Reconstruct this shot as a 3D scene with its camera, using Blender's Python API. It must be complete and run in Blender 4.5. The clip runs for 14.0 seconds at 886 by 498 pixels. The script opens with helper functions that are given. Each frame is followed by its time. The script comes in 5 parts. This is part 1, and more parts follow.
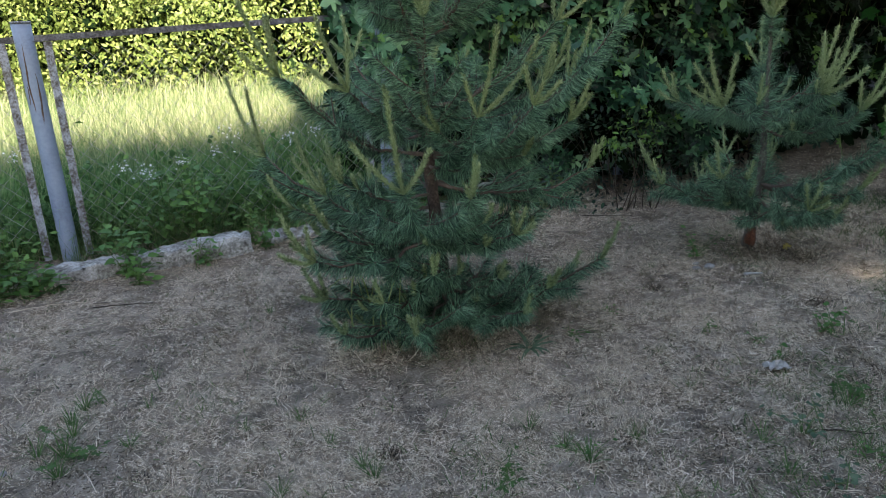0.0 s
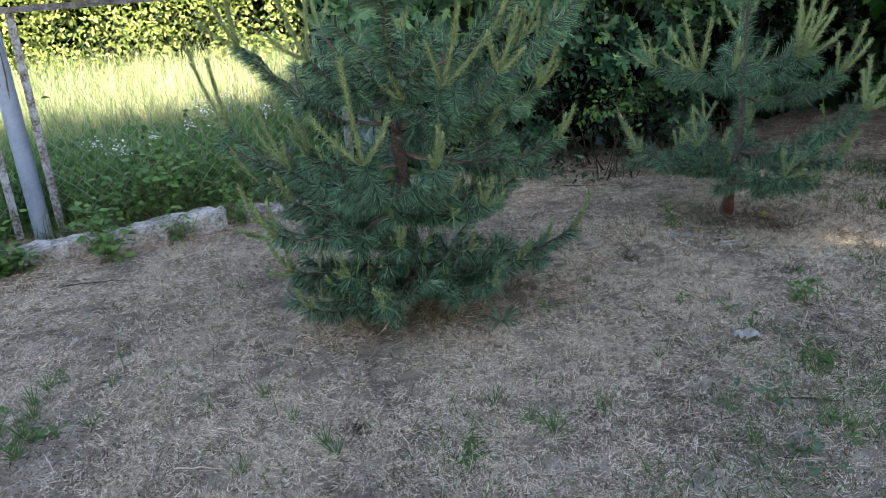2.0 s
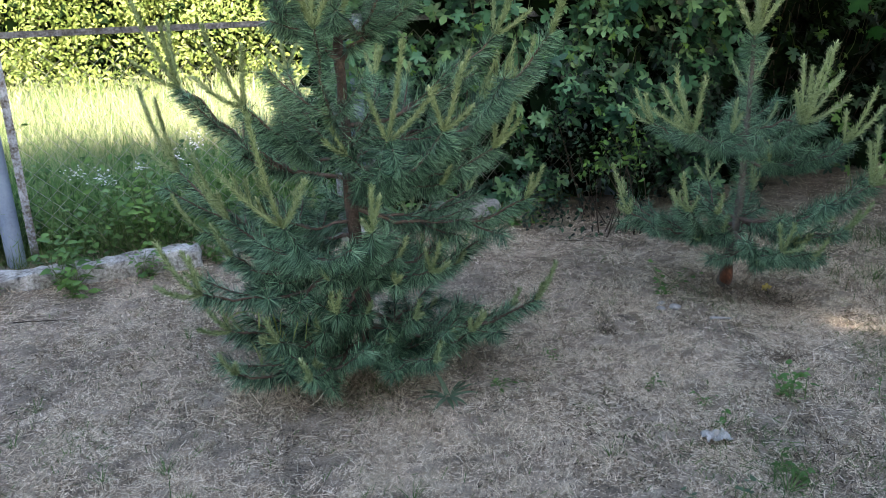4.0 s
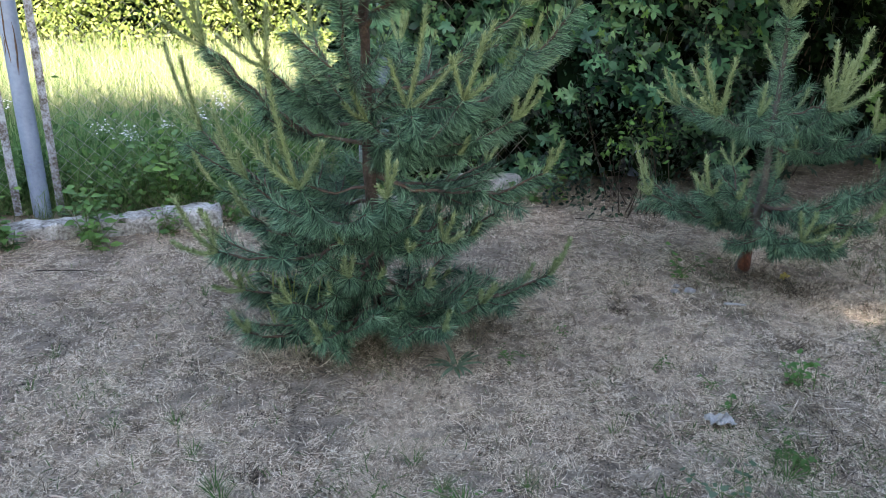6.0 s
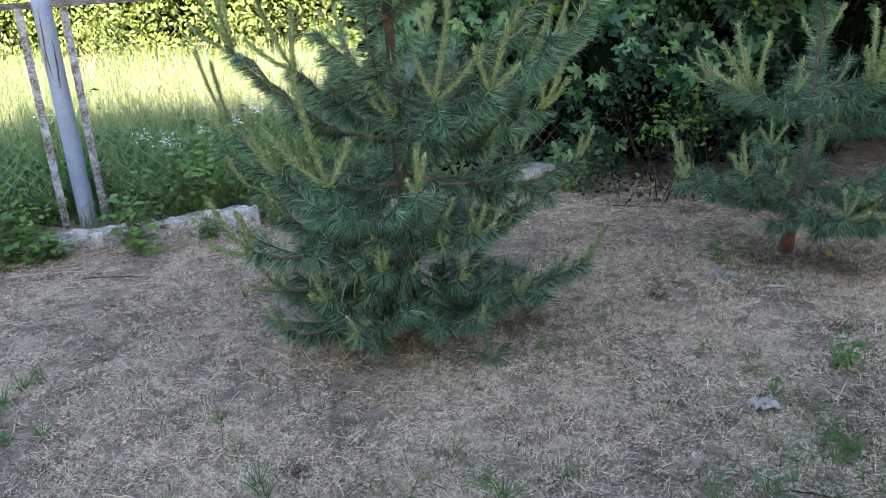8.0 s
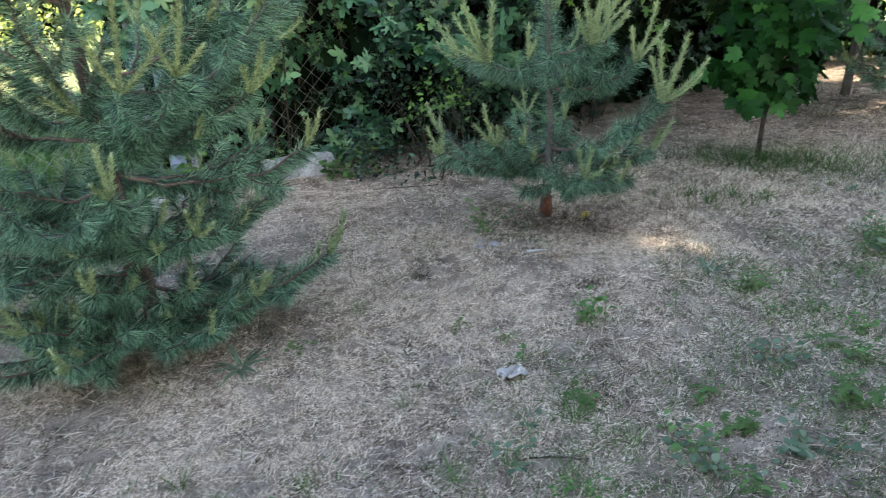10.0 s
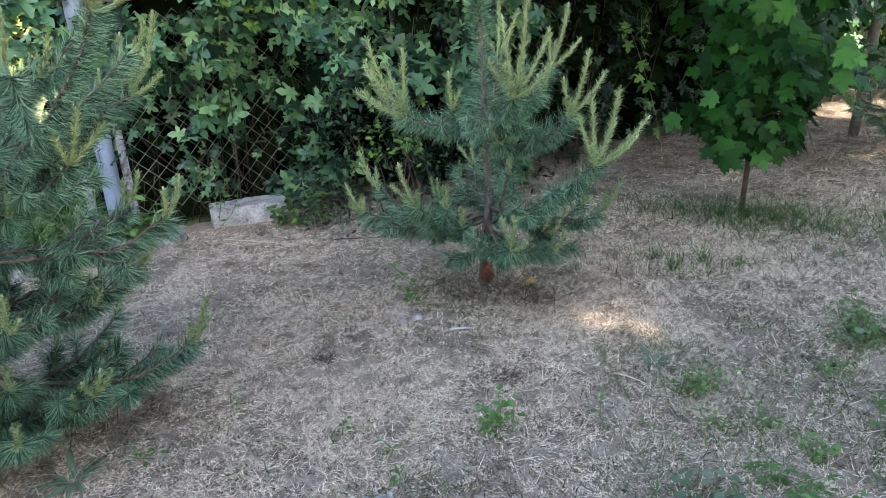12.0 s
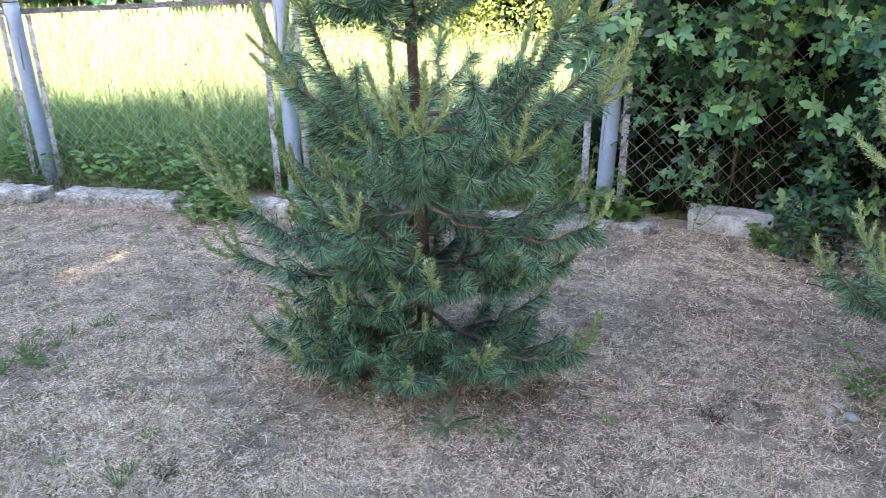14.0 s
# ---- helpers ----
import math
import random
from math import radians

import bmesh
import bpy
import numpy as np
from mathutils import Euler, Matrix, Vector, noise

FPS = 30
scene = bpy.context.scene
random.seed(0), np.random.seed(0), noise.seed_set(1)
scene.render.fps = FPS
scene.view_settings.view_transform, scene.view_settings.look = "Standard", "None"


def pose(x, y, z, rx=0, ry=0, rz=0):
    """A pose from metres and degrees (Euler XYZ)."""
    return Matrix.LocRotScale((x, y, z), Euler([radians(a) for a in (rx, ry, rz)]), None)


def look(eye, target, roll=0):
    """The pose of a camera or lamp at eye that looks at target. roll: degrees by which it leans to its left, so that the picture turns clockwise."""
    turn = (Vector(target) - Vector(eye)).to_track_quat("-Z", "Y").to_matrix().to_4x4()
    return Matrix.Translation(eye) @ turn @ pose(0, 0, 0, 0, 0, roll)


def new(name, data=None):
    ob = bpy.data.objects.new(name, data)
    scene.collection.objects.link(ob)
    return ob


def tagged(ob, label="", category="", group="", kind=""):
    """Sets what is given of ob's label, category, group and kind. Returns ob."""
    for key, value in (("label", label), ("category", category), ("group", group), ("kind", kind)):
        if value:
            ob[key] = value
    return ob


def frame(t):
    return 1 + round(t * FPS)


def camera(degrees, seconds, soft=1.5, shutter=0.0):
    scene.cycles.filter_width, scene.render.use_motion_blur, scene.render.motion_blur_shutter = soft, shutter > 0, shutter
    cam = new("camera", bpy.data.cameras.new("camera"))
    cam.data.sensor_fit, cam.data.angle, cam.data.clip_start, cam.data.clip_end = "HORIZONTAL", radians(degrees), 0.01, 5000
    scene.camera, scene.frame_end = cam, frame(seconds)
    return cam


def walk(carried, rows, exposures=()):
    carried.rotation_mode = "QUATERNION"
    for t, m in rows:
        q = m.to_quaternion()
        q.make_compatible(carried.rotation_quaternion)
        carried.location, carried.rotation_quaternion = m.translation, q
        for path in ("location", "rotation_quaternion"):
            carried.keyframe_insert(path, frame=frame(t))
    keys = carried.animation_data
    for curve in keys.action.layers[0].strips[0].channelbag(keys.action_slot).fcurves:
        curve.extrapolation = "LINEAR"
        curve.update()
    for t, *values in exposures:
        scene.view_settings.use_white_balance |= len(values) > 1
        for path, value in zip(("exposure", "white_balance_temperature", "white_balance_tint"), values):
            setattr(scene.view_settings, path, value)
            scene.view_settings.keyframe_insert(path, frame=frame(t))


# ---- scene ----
cam = camera(63.6, 14.0, soft=0.65, shutter=0.15)
PATH = [
    (0, (0.067, 0.151, 1.3), (-1.072, 1.674, 0.68), -2.4),
    (0.5, (0.087, 0.169, 1.298), (-1.034, 1.694, 0.651), -2.0),
    (1, (0.129, 0.172, 1.281), (-1.012, 1.669, 0.606), -3.3),
    (1.5, (0.124, 0.18, 1.277), (-1.01, 1.668, 0.569), -2.7),
    (2, (0.125, 0.244, 1.278), (-0.989, 1.754, 0.586), -3.1),
    (2.5, (0.121, 0.386, 1.281), (-1.016, 1.886, 0.606), -1.0),
    (3, (0.143, 0.517, 1.318), (-1.041, 2.004, 0.696), -1.4),
    (3.2, (0.16, 0.556, 1.324), (-1.046, 2.033, 0.72), -1.1),
    (5.3, (0.292, 0.711, 1.309), (-0.923, 2.171, 0.683), -0.8),
    (5.5, (0.277, 0.698, 1.31), (-0.931, 2.164, 0.686), 1.1),
    (6, (0.259, 0.67, 1.307), (-0.983, 2.082, 0.627), 1.5),
    (6.5, (0.272, 0.67, 1.313), (-1.015, 2.043, 0.635), -0.9),
    (7, (0.275, 0.67, 1.313), (-1.048, 2.009, 0.637), -2.1),
    (7.2, (0.276, 0.674, 1.31), (-1.061, 1.998, 0.631), -2.2),
    (9.3, (0.358, 0.749, 1.284), (-0.878, 2.138, 0.547), -2.9),
    (9.5, (0.393, 0.787, 1.271), (-0.79, 2.2, 0.495), -4.7),
    (10, (0.46, 1.007, 1.232), (-0.493, 2.601, 0.49), -4.1),
    (10.5, (0.519, 1.18, 1.263), (-0.332, 2.85, 0.564), -3.1),
    (11, (0.556, 1.314, 1.273), (-0.366, 2.971, 0.637), -2.6),
    (11.5, (0.624, 1.491, 1.272), (-0.371, 3.121, 0.678), -1.5),
    (12, (0.635, 1.621, 1.27), (-0.393, 3.192, 0.581), -4.1),
    (12.5, (0.565, 1.783, 1.297), (-0.497, 3.335, 0.617), 0.6),
    (13, (0.505, 1.86, 1.339), (-0.821, 3.194, 0.661), 0.7),
    (13.5, (0.575, 1.92, 1.37), (-1.106, 2.757, 0.679), 2.0),
    (14, (0.691, 1.941, 1.387), (-1.117, 2.42, 0.679), -0.5),
]
EXPOSURE = [(0, 2.28, 12), (1.5, 2.42, 12), (2, 2.66, 13), (3, 2.78, 13), (5.5, 2.96, 15), (7, 2.90, 15), (9.5, 3.05, 13), (10.5, 3.40, 14), (12.5, 3.42, 16), (14, 3.44, 18)]
walk(cam, [(t, look(eye, target, roll)) for t, eye, target, roll in PATH], [(t, e + 0.04, 7050, tint) for t, e, tint in EXPOSURE])

# ---------------------------------------------------------------- light
SUN_FROM = Vector((0.80, -0.60, 0.70)).normalized()
world = bpy.data.worlds.new("sky")
scene.world = world
world.use_nodes = True
wn, wl = world.node_tree.nodes, world.node_tree.links
sky = wn.new("ShaderNodeTexSky")
sky.sky_type, sky.sun_disc = "NISHITA", False
sky.sun_elevation = math.asin(SUN_FROM.z)
sky.sun_rotation = math.atan2(SUN_FROM.x, SUN_FROM.y)
wl.new(sky.outputs[0], wn["Background"].inputs[0])
wn["Background"].inputs[1].default_value = 0.12
sun = new("sun", bpy.data.lights.new("sun", "SUN"))
sun.data.energy, sun.data.angle, sun.data.color = 5.0, radians(0.6), (1.0, 0.93, 0.80)
sun.matrix_world = look(SUN_FROM * 30, (0, 0, 0))

# ---------------------------------------------------------------- helpers
RNG = np.random.default_rng(7)
FO = np.array([-4.39, 2.195])          # foot of the middle fence post
FD = np.array([0.472, 0.882])          # along the fence
FN = np.array([-0.882, 0.472])         # out of the yard


def at_fence(a, b, z=0.0):
    """World place from metres along the fence, metres beyond it, and height."""
    p = FO + FD * a + FN * b
    return np.array([p[0], p[1], z])


def smooth(x, lo, hi):
    t = np.clip((np.asarray(x, float) - lo) / (hi - lo), 0, 1)
    return t * t * (3 - 2 * t)


def bumps(x, y, s, seed=0.0):
    """A soft pseudo-noise of about -1 to 1 with features about s wide."""
    x, y = np.asarray(x, float) / s, np.asarray(y, float) / s
    return (np.sin(1.7 * x + 2.3 * y + seed) + np.sin(-2.9 * x + 1.1 * y + 1.3 * seed + 1) + np.sin(0.9 * x - 3.7 * y + 2.1 * seed + 2)
            + np.sin(4.3 * x + 3.1 * y + 0.7 * seed + 4)) / 3


def ground_z(x, y):
    x, y = np.asarray(x, float), np.asarray(y, float)
    b = (x - FO[0]) * FN[0] + (y - FO[1]) * FN[1]
    far = 1 - smooth(np.hypot(x, y), 9, 16)
    return (-0.075 * smooth(b, -2.6, -0.6) + 0.012 * bumps(x, y, 0.55) + 0.006 * bumps(x, y, 0.17, 3)) * far - 0.08 * (1 - far)


def mesh_np(name, verts, tris, loose=None):
    """A mesh from arrays of corners and triangles."""
    me = bpy.data.meshes.new(name)
    verts, tris = np.ascontiguousarray(verts, np.float32), np.ascontiguousarray(tris, np.int32)
    me.vertices.add(len(verts))
    me.vertices.foreach_set("co", verts.ravel())
    me.loops.add(tris.size)
    me.loops.foreach_set("vertex_index", tris.ravel())
    me.polygons.add(len(tris))
    me.polygons.foreach_set("loop_start", np.arange(0, tris.size, 3, dtype=np.int32))
    me.update(calc_edges=True)
    return me


def thing(name, loc=(0, 0, 0), label="", category="", group="", kind=""):
    ob = new(name)
    ob.empty_display_size = 0.05
    ob.location = tuple(float(v) for v in loc)
    return tagged(ob, label, category, group, kind)


def part(name, data, material, parent=None, label=""):
    """Links a mesh, or a bmesh, as one object under a thing or a part."""
    if isinstance(data, bmesh.types.BMesh):
        me = bpy.data.meshes.new(name)
        data.to_mesh(me)
        data.free()
        data = me
    if material is not None and not data.materials:
        data.materials.append(material)
    ob = new(name, data)
    if parent is not None:
        ob.parent = parent
    if label:
        ob["label"] = label
    return ob


def shade_smooth(me):
    me.polygons.foreach_set("use_smooth", np.ones(len(me.polygons), bool))
    return me


def unit(v):
    v = np.asarray(v, float)
    return v / np.maximum(np.linalg.norm(v, axis=-1, keepdims=True), 1e-9)


def frames_along(axis, up):
    """Rotation matrices whose y follows axis and whose z is as near up as it can be."""
    y = unit(axis)
    x = unit(np.cross(y, up))
    z = np.cross(x, y)
    return np.stack([x, y, z], axis=-1)


def scatter(shape, rot, pos, size):
    """Corners and triangles of many copies of a small shape."""
    v, f = shape
    v, f = np.asarray(v, float), np.asarray(f, int)
    size = np.asarray(size, float)
    if size.ndim == 1:
        size = size[:, None].repeat(3, 1)
    vv = np.einsum("nij,nkj->nki", rot, v[None] * size[:, None, :]) + np.asarray(pos)[:, None, :]
    ff = f[None] + (np.arange(len(vv)) * len(v))[:, None, None]
    return vv.reshape(-1, 3), ff.reshape(-1, 3)


def join(parts):
    vs, fs, n = [], [], 0
    for v, f in parts:
        vs.append(v), fs.append(f + n)
        n += len(v)
    return np.concatenate(vs), np.concatenate(fs)


def tube(points, radii, sides=7, closed=True):
    """A tapered tube along a line of points."""
    p, r = np.asarray(points, float), np.asarray(radii, float)
    t = unit(np.gradient(p, axis=0))
    ref = np.array([0.0, 0, 1]) if abs(t[0, 2]) < 0.85 else np.array([1.0, 0, 0])
    x = unit(np.cross(t, ref))
    y = np.cross(t, x)
    a = np.arange(sides) / sides * 2 * math.pi
    ring = x[:, None] * np.cos(a)[None, :, None] + y[:, None] * np.sin(a)[None, :, None]
    v = (p[:, None] + ring * r[:, None, None]).reshape(-1, 3)
    f = []
    for i in range(len(p) - 1):
        for k in range(sides):
            a0, a1 = i * sides + k, i * sides + (k + 1) % sides
            f += [(a0, a1, a1 + sides), (a0, a1 + sides, a0 + sides)]
    f = np.array(f)
    if closed:
        v = np.vstack([v, p[:1], p[-1:]])
        n, m = len(v) - 2, (len(p) - 1) * sides
        f = np.vstack([f, [(n, (k + 1) % sides, k) for k in range(sides)], [(n + 1, m + k, m + (k + 1) % sides) for k in range(sides)]])
    return v, f


def curve(p0, p1, sag, n=9):
    """A bent line from p0 to p1; sag is added in the middle."""
    t = np.linspace(0, 1, n)[:, None]
    return np.asarray(p0) * (1 - t) + np.asarray(p1) * t + np.asarray(sag) * (4 * t * (1 - t))


# leaf shapes: the stalk at the origin, the blade along y, its face along z
def fan(outline, fold=0.12, drop=0.1):
    """A lobed leaf: outline points round a centre, with a folded midrib and drooping rim."""
    o = np.array(outline, float)
    c = np.array([[0, 0.38, 0.0]])
    z = -fold * np.abs(o[:, 0]) - drop * (o[:, 1] - 0.4) ** 2 + 0.05
    v = np.vstack([c, np.c_[o, z]])
    n = len(o)
    return v, np.array([(0, 1 + i, 1 + (i + 1) % n) for i in range(n)])


def mirrored(half):
    return [(x, y) for x, y in half] + [(-x, y) for x, y in half[::-1] if x > 0]


MAPLE = fan(mirrored([(0, 0), (0.16, -0.05), (0.26, 0.05), (0.44, 0.06), (0.36, 0.2), (0.42, 0.3), (0.56, 0.42), (0.60, 0.58), (0.44, 0.54), (0.42, 0.64), (0.28, 0.56),
                      (0.20, 0.62), (0.26, 0.78), (0.12, 0.80), (0, 1.0)]), 0.18, 0.2)
VINE = fan(mirrored([(0, 0), (0.08, -0.05), (0.30, -0.14), (0.38, 0.0), (0.17, 0.20), (0.40, 0.24), (0.62, 0.44), (0.40, 0.52), (0.15, 0.46), (0.23, 0.72), (0.13, 0.90), (0, 1.06)]), 0.24, 0.28)
OVAL = (np.array([(0, 0, 0), (0.2, 0.25, 0.04), (0.24, 0.55, 0.05), (0, 1, -0.06), (-0.24, 0.55, 0.05), (-0.2, 0.25, 0.04), (0, 0.5, -0.03)]),
        np.array([(0, 1, 6), (1, 2, 6), (2, 3, 6), (3, 4, 6), (4, 5, 6), (5, 0, 6)]))
BROAD = (np.array([(0, 0, 0), (0.3, 0.1, 0.05), (0.42, 0.35, 0.06), (0.26, 0.7, 0.03), (0, 1, -0.1), (-0.26, 0.7, 0.03), (-0.42, 0.35, 0.06), (-0.3, 0.1, 0.05), (0, 0.4, -0.03)]),
         np.array([(i, (i + 1) % 8, 8) for i in range(8)]))
POINTED = (np.array([(0, 0, 0), (0.26, 0.16, 0.05), (0.34, 0.36, 0.05), (0.24, 0.62, 0.02), (0.09, 0.85, -0.05), (0, 1.05, -0.12), (-0.09, 0.85, -0.05), (-0.24, 0.62, 0.02), (-0.34, 0.36, 0.05), (-0.26, 0.16, 0.05), (0, 0.45, -0.04)]),
           np.array([(i, (i + 1) % 10, 10) for i in range(10)]))
CLUMP = fan([(0, 0), (0.4, 0.05), (0.3, 0.3), (0.65, 0.4), (0.4, 0.6), (0.5, 0.95), (0.1, 0.8), (-0.2, 1.0), (-0.3, 0.7), (-0.6, 0.75), (-0.45, 0.4), (-0.6, 0.1), (-0.25, 0.2)], 0.1, 0.2)
STRAW = (np.array([(-0.5, 0, 0), (0.5, 0, 0), (-0.42, 0.55, 0.06), (0.42, 0.55, 0.06), (0, 1, 0)]), np.array([(0, 1, 3), (0, 3, 2), (2, 3, 4)]))
BLADE = (np.array([(-0.5, 0, 0), (0.5, 0, 0), (-0.42, 0.4, 0.03), (0.42, 0.4, 0.03), (-0.28, 0.75, -0.02), (0.28, 0.75, -0.02), (0, 1, -0.16)]),
         np.array([(0, 1, 3), (0, 3, 2), (2, 3, 5), (2, 5, 4), (4, 5, 6)]))
NEEDLE = (np.array([(-0.5, 0, 0), (0.5, 0, 0), (0.42, 0.65, 0), (0, 1, 0)]), np.array([(0, 1, 2), (0, 2, 3)]))


def random_dirs(n, rng=None):
    return unit((rng or RNG).normal(size=(n, 3)))


# ---------------------------------------------------------------- materials
def material(name, stops, scale=6.0, fine=60.0, rough=0.8, bump=0.3, metal=0.0, island=0.0, through_light=0.0, spread=(0.3, 0.7), depth=0.004, gloss=0.3, mixup=0.45, each=0.0):
    """A surface from a colour ramp driven by coarse and fine noise and, for leaves and straw, by a chance value per island."""
    m = bpy.data.materials.new(name)
    m.use_nodes = True
    nt = m.node_tree
    n, l = nt.nodes, nt.links
    bsdf = n["Principled BSDF"]
    co = n.new("ShaderNodeNewGeometry")

    def nz(s, det):
        t = n.new("ShaderNodeTexNoise")
        t.inputs["Scale"].default_value, t.inputs["Detail"].default_value, t.inputs["Roughness"].default_value = s, det, 0.6
        l.new(co.outputs["Position"], t.inputs["Vector"])
        return t.outputs["Fac"]

    def mixed(a, b, f):
        x = n.new("ShaderNodeMix")
        x.inputs[0].default_value = f
        l.new(a, x.inputs[2]), l.new(b, x.inputs[3])
        return x.outputs[0]

    low, high = nz(scale, 4), nz(fine, 3)
    fac = mixed(low, high, mixup)
    if island:
        fac = mixed(fac, co.outputs["Random Per Island"], island)
    if each:
        fac = mixed(fac, n.new("ShaderNodeObjectInfo").outputs["Random"], each)
    ramp = n.new("ShaderNodeValToRGB")
    while len(ramp.color_ramp.elements) < len(stops):
        ramp.color_ramp.elements.new(0.5)
    lo, hi = spread
    for i, (e, c) in enumerate(zip(ramp.color_ramp.elements, stops)):
        e.position, e.color = lo + (hi - lo) * i / max(1, len(stops) - 1), (*c, 1)
    l.new(fac, ramp.inputs[0])
    l.new(ramp.outputs[0], bsdf.inputs["Base Color"])
    bsdf.inputs["Roughness"].default_value, bsdf.inputs["Metallic"].default_value = rough, metal
    bsdf.inputs["Specular IOR Level"].default_value = gloss
    if bump:
        b = n.new("ShaderNodeBump")
        b.inputs["Strength"].default_value, b.inputs["Distance"].default_value = bump, depth
        l.new(high, b.inputs["Height"])
        l.new(b.outputs[0], bsdf.inputs["Normal"])
    if through_light:
        tr = n.new("ShaderNodeBsdfTranslucent")
        l.new(ramp.outputs[0], tr.inputs["Color"])
        mx = n.new("ShaderNodeMixShader")
        mx.inputs[0].default_value = through_light
        l.new(bsdf.outputs[0], mx.inputs[1]), l.new(tr.outputs[0], mx.inputs[2])
        l.new(mx.outputs[0], n["Material Output"].inputs["Surface"])
    return m


M_SOIL = material("soil", [(0.065, 0.05, 0.04), (0.175, 0.14, 0.108), (0.32, 0.262, 0.205), (0.47, 0.395, 0.32)], 7.0, 130, 0.95, 1.0, depth=0.014, spread=(0.30, 0.68), gloss=0.05, mixup=0.45)
M_STRAW = material("straw", [(0.22, 0.16, 0.112), (0.47, 0.365, 0.265), (0.70, 0.575, 0.44), (0.86, 0.75, 0.595)], 5.0, 25, 0.75, 0, island=0.55, through_light=0.12, spread=(0.26, 0.76), gloss=0.08)
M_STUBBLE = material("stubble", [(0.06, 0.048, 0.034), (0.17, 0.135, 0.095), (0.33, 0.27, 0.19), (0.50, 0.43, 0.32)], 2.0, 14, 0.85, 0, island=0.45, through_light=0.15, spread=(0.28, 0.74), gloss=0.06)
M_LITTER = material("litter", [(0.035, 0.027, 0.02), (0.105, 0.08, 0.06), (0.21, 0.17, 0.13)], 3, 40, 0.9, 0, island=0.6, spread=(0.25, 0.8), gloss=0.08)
M_GRASS = material("grass_green", [(0.03, 0.062, 0.018), (0.062, 0.125, 0.034), (0.125, 0.195, 0.06)], 3, 30, 0.55, 0, island=0.5, through_light=0.25, spread=(0.25, 0.75), gloss=0.2)
M_FIELD = material("field_grass", [(0.06, 0.11, 0.034), (0.145, 0.205, 0.085), (0.29, 0.32, 0.175), (0.50, 0.48, 0.315)], 0.7, 9, 0.6, 0, island=0.5, through_light=0.3, spread=(0.25, 0.78), gloss=0.15)
M_NEARGRASS = material("shaded_meadow_grass", [(0.025, 0.075, 0.018), (0.075, 0.185, 0.05), (0.16, 0.295, 0.10), (0.36, 0.43, 0.21)], 1.5, 12, 0.55, 0, island=0.55, through_light=0.3, spread=(0.22, 0.80), gloss=0.2)
M_FIELDSOIL = material("field_floor", [(0.05, 0.07, 0.02), (0.12, 0.15, 0.05), (0.2, 0.22, 0.09)], 1.2, 25, 0.9, 0.6, depth=0.02)
M_NEEDLE = material("pine_needles", [(0.006, 0.026, 0.014), (0.056, 0.142, 0.084), (0.25, 0.42, 0.26)], 4, 40, 0.40, 0, island=0.74, through_light=0.12, spread=(0.23, 0.80), gloss=0.35)
M_CANDLE = material("pine_new_growth", [(0.085, 0.125, 0.05), (0.20, 0.265, 0.12), (0.40, 0.47, 0.26)], 6, 60, 0.55, 0, island=0.65, through_light=0.14, spread=(0.2, 0.76), gloss=0.2)
M_BARK = material("pine_bark", [(0.022, 0.016, 0.013), (0.068, 0.047, 0.037), (0.15, 0.108, 0.085)], 18, 110, 0.9, 0.9, depth=0.008, gloss=0.12)
M_GREYBARK = material("young_pine_bark", [(0.05, 0.046, 0.04), (0.12, 0.108, 0.092), (0.21, 0.19, 0.165)], 22, 120, 0.9, 0.9, depth=0.006, gloss=0.12)
M_TWIG = material("pine_twig", [(0.05, 0.036, 0.030), (0.12, 0.086, 0.068), (0.22, 0.168, 0.138)], 20, 120, 0.8, 0.6, gloss=0.12)
M_RESIN = material("resin_wound", [(0.025, 0.013, 0.009), (0.10, 0.036, 0.02), (0.27, 0.10, 0.05)], 60, 160, 0.6, 0.9, depth=0.01, gloss=0.2)
M_PAINT = material("post_paint", [(0.13, 0.165, 0.235), (0.19, 0.235, 0.32), (0.23, 0.285, 0.375), (0.27, 0.32, 0.41)], 3, 50, 0.5, 0.12, spread=(0.25, 0.75), gloss=0.35)
M_RUST = material("rust_streaks", [(0.045, 0.027, 0.018), (0.095, 0.06, 0.042), (0.16, 0.105, 0.075)], 20, 120, 0.9, 0.4)
M_STEEL = material("flaked_paint_steel", [(0.045, 0.034, 0.028), (0.12, 0.108, 0.10), (0.25, 0.265, 0.30), (0.36, 0.38, 0.43)], 15, 80, 0.7, 0.5, spread=(0.36, 0.62))
M_RAIL = material("rail_steel", [(0.03, 0.026, 0.027), (0.07, 0.068, 0.072), (0.15, 0.15, 0.165), (0.27, 0.275, 0.30)], 14, 80, 0.6, 0.4, spread=(0.36, 0.70))
M_WIRE = material("mesh_wire", [(0.12, 0.115, 0.105), (0.28, 0.275, 0.26), (0.44, 0.43, 0.41)], 15, 90, 0.5, 0.2)
M_CONCRETE = material("old_concrete", [(0.06, 0.054, 0.046), (0.18, 0.17, 0.152), (0.36, 0.35, 0.325), (0.55, 0.54, 0.515)], 9, 60, 0.9, 1.0, depth=0.012, gloss=0.1, spread=(0.32, 0.64))
M_BLOCK = material("whitened_concrete", [(0.10, 0.095, 0.085), (0.24, 0.235, 0.225), (0.39, 0.385, 0.375), (0.52, 0.515, 0.51)], 10, 70, 0.9, 0.8, depth=0.008, gloss=0.1, spread=(0.30, 0.64))
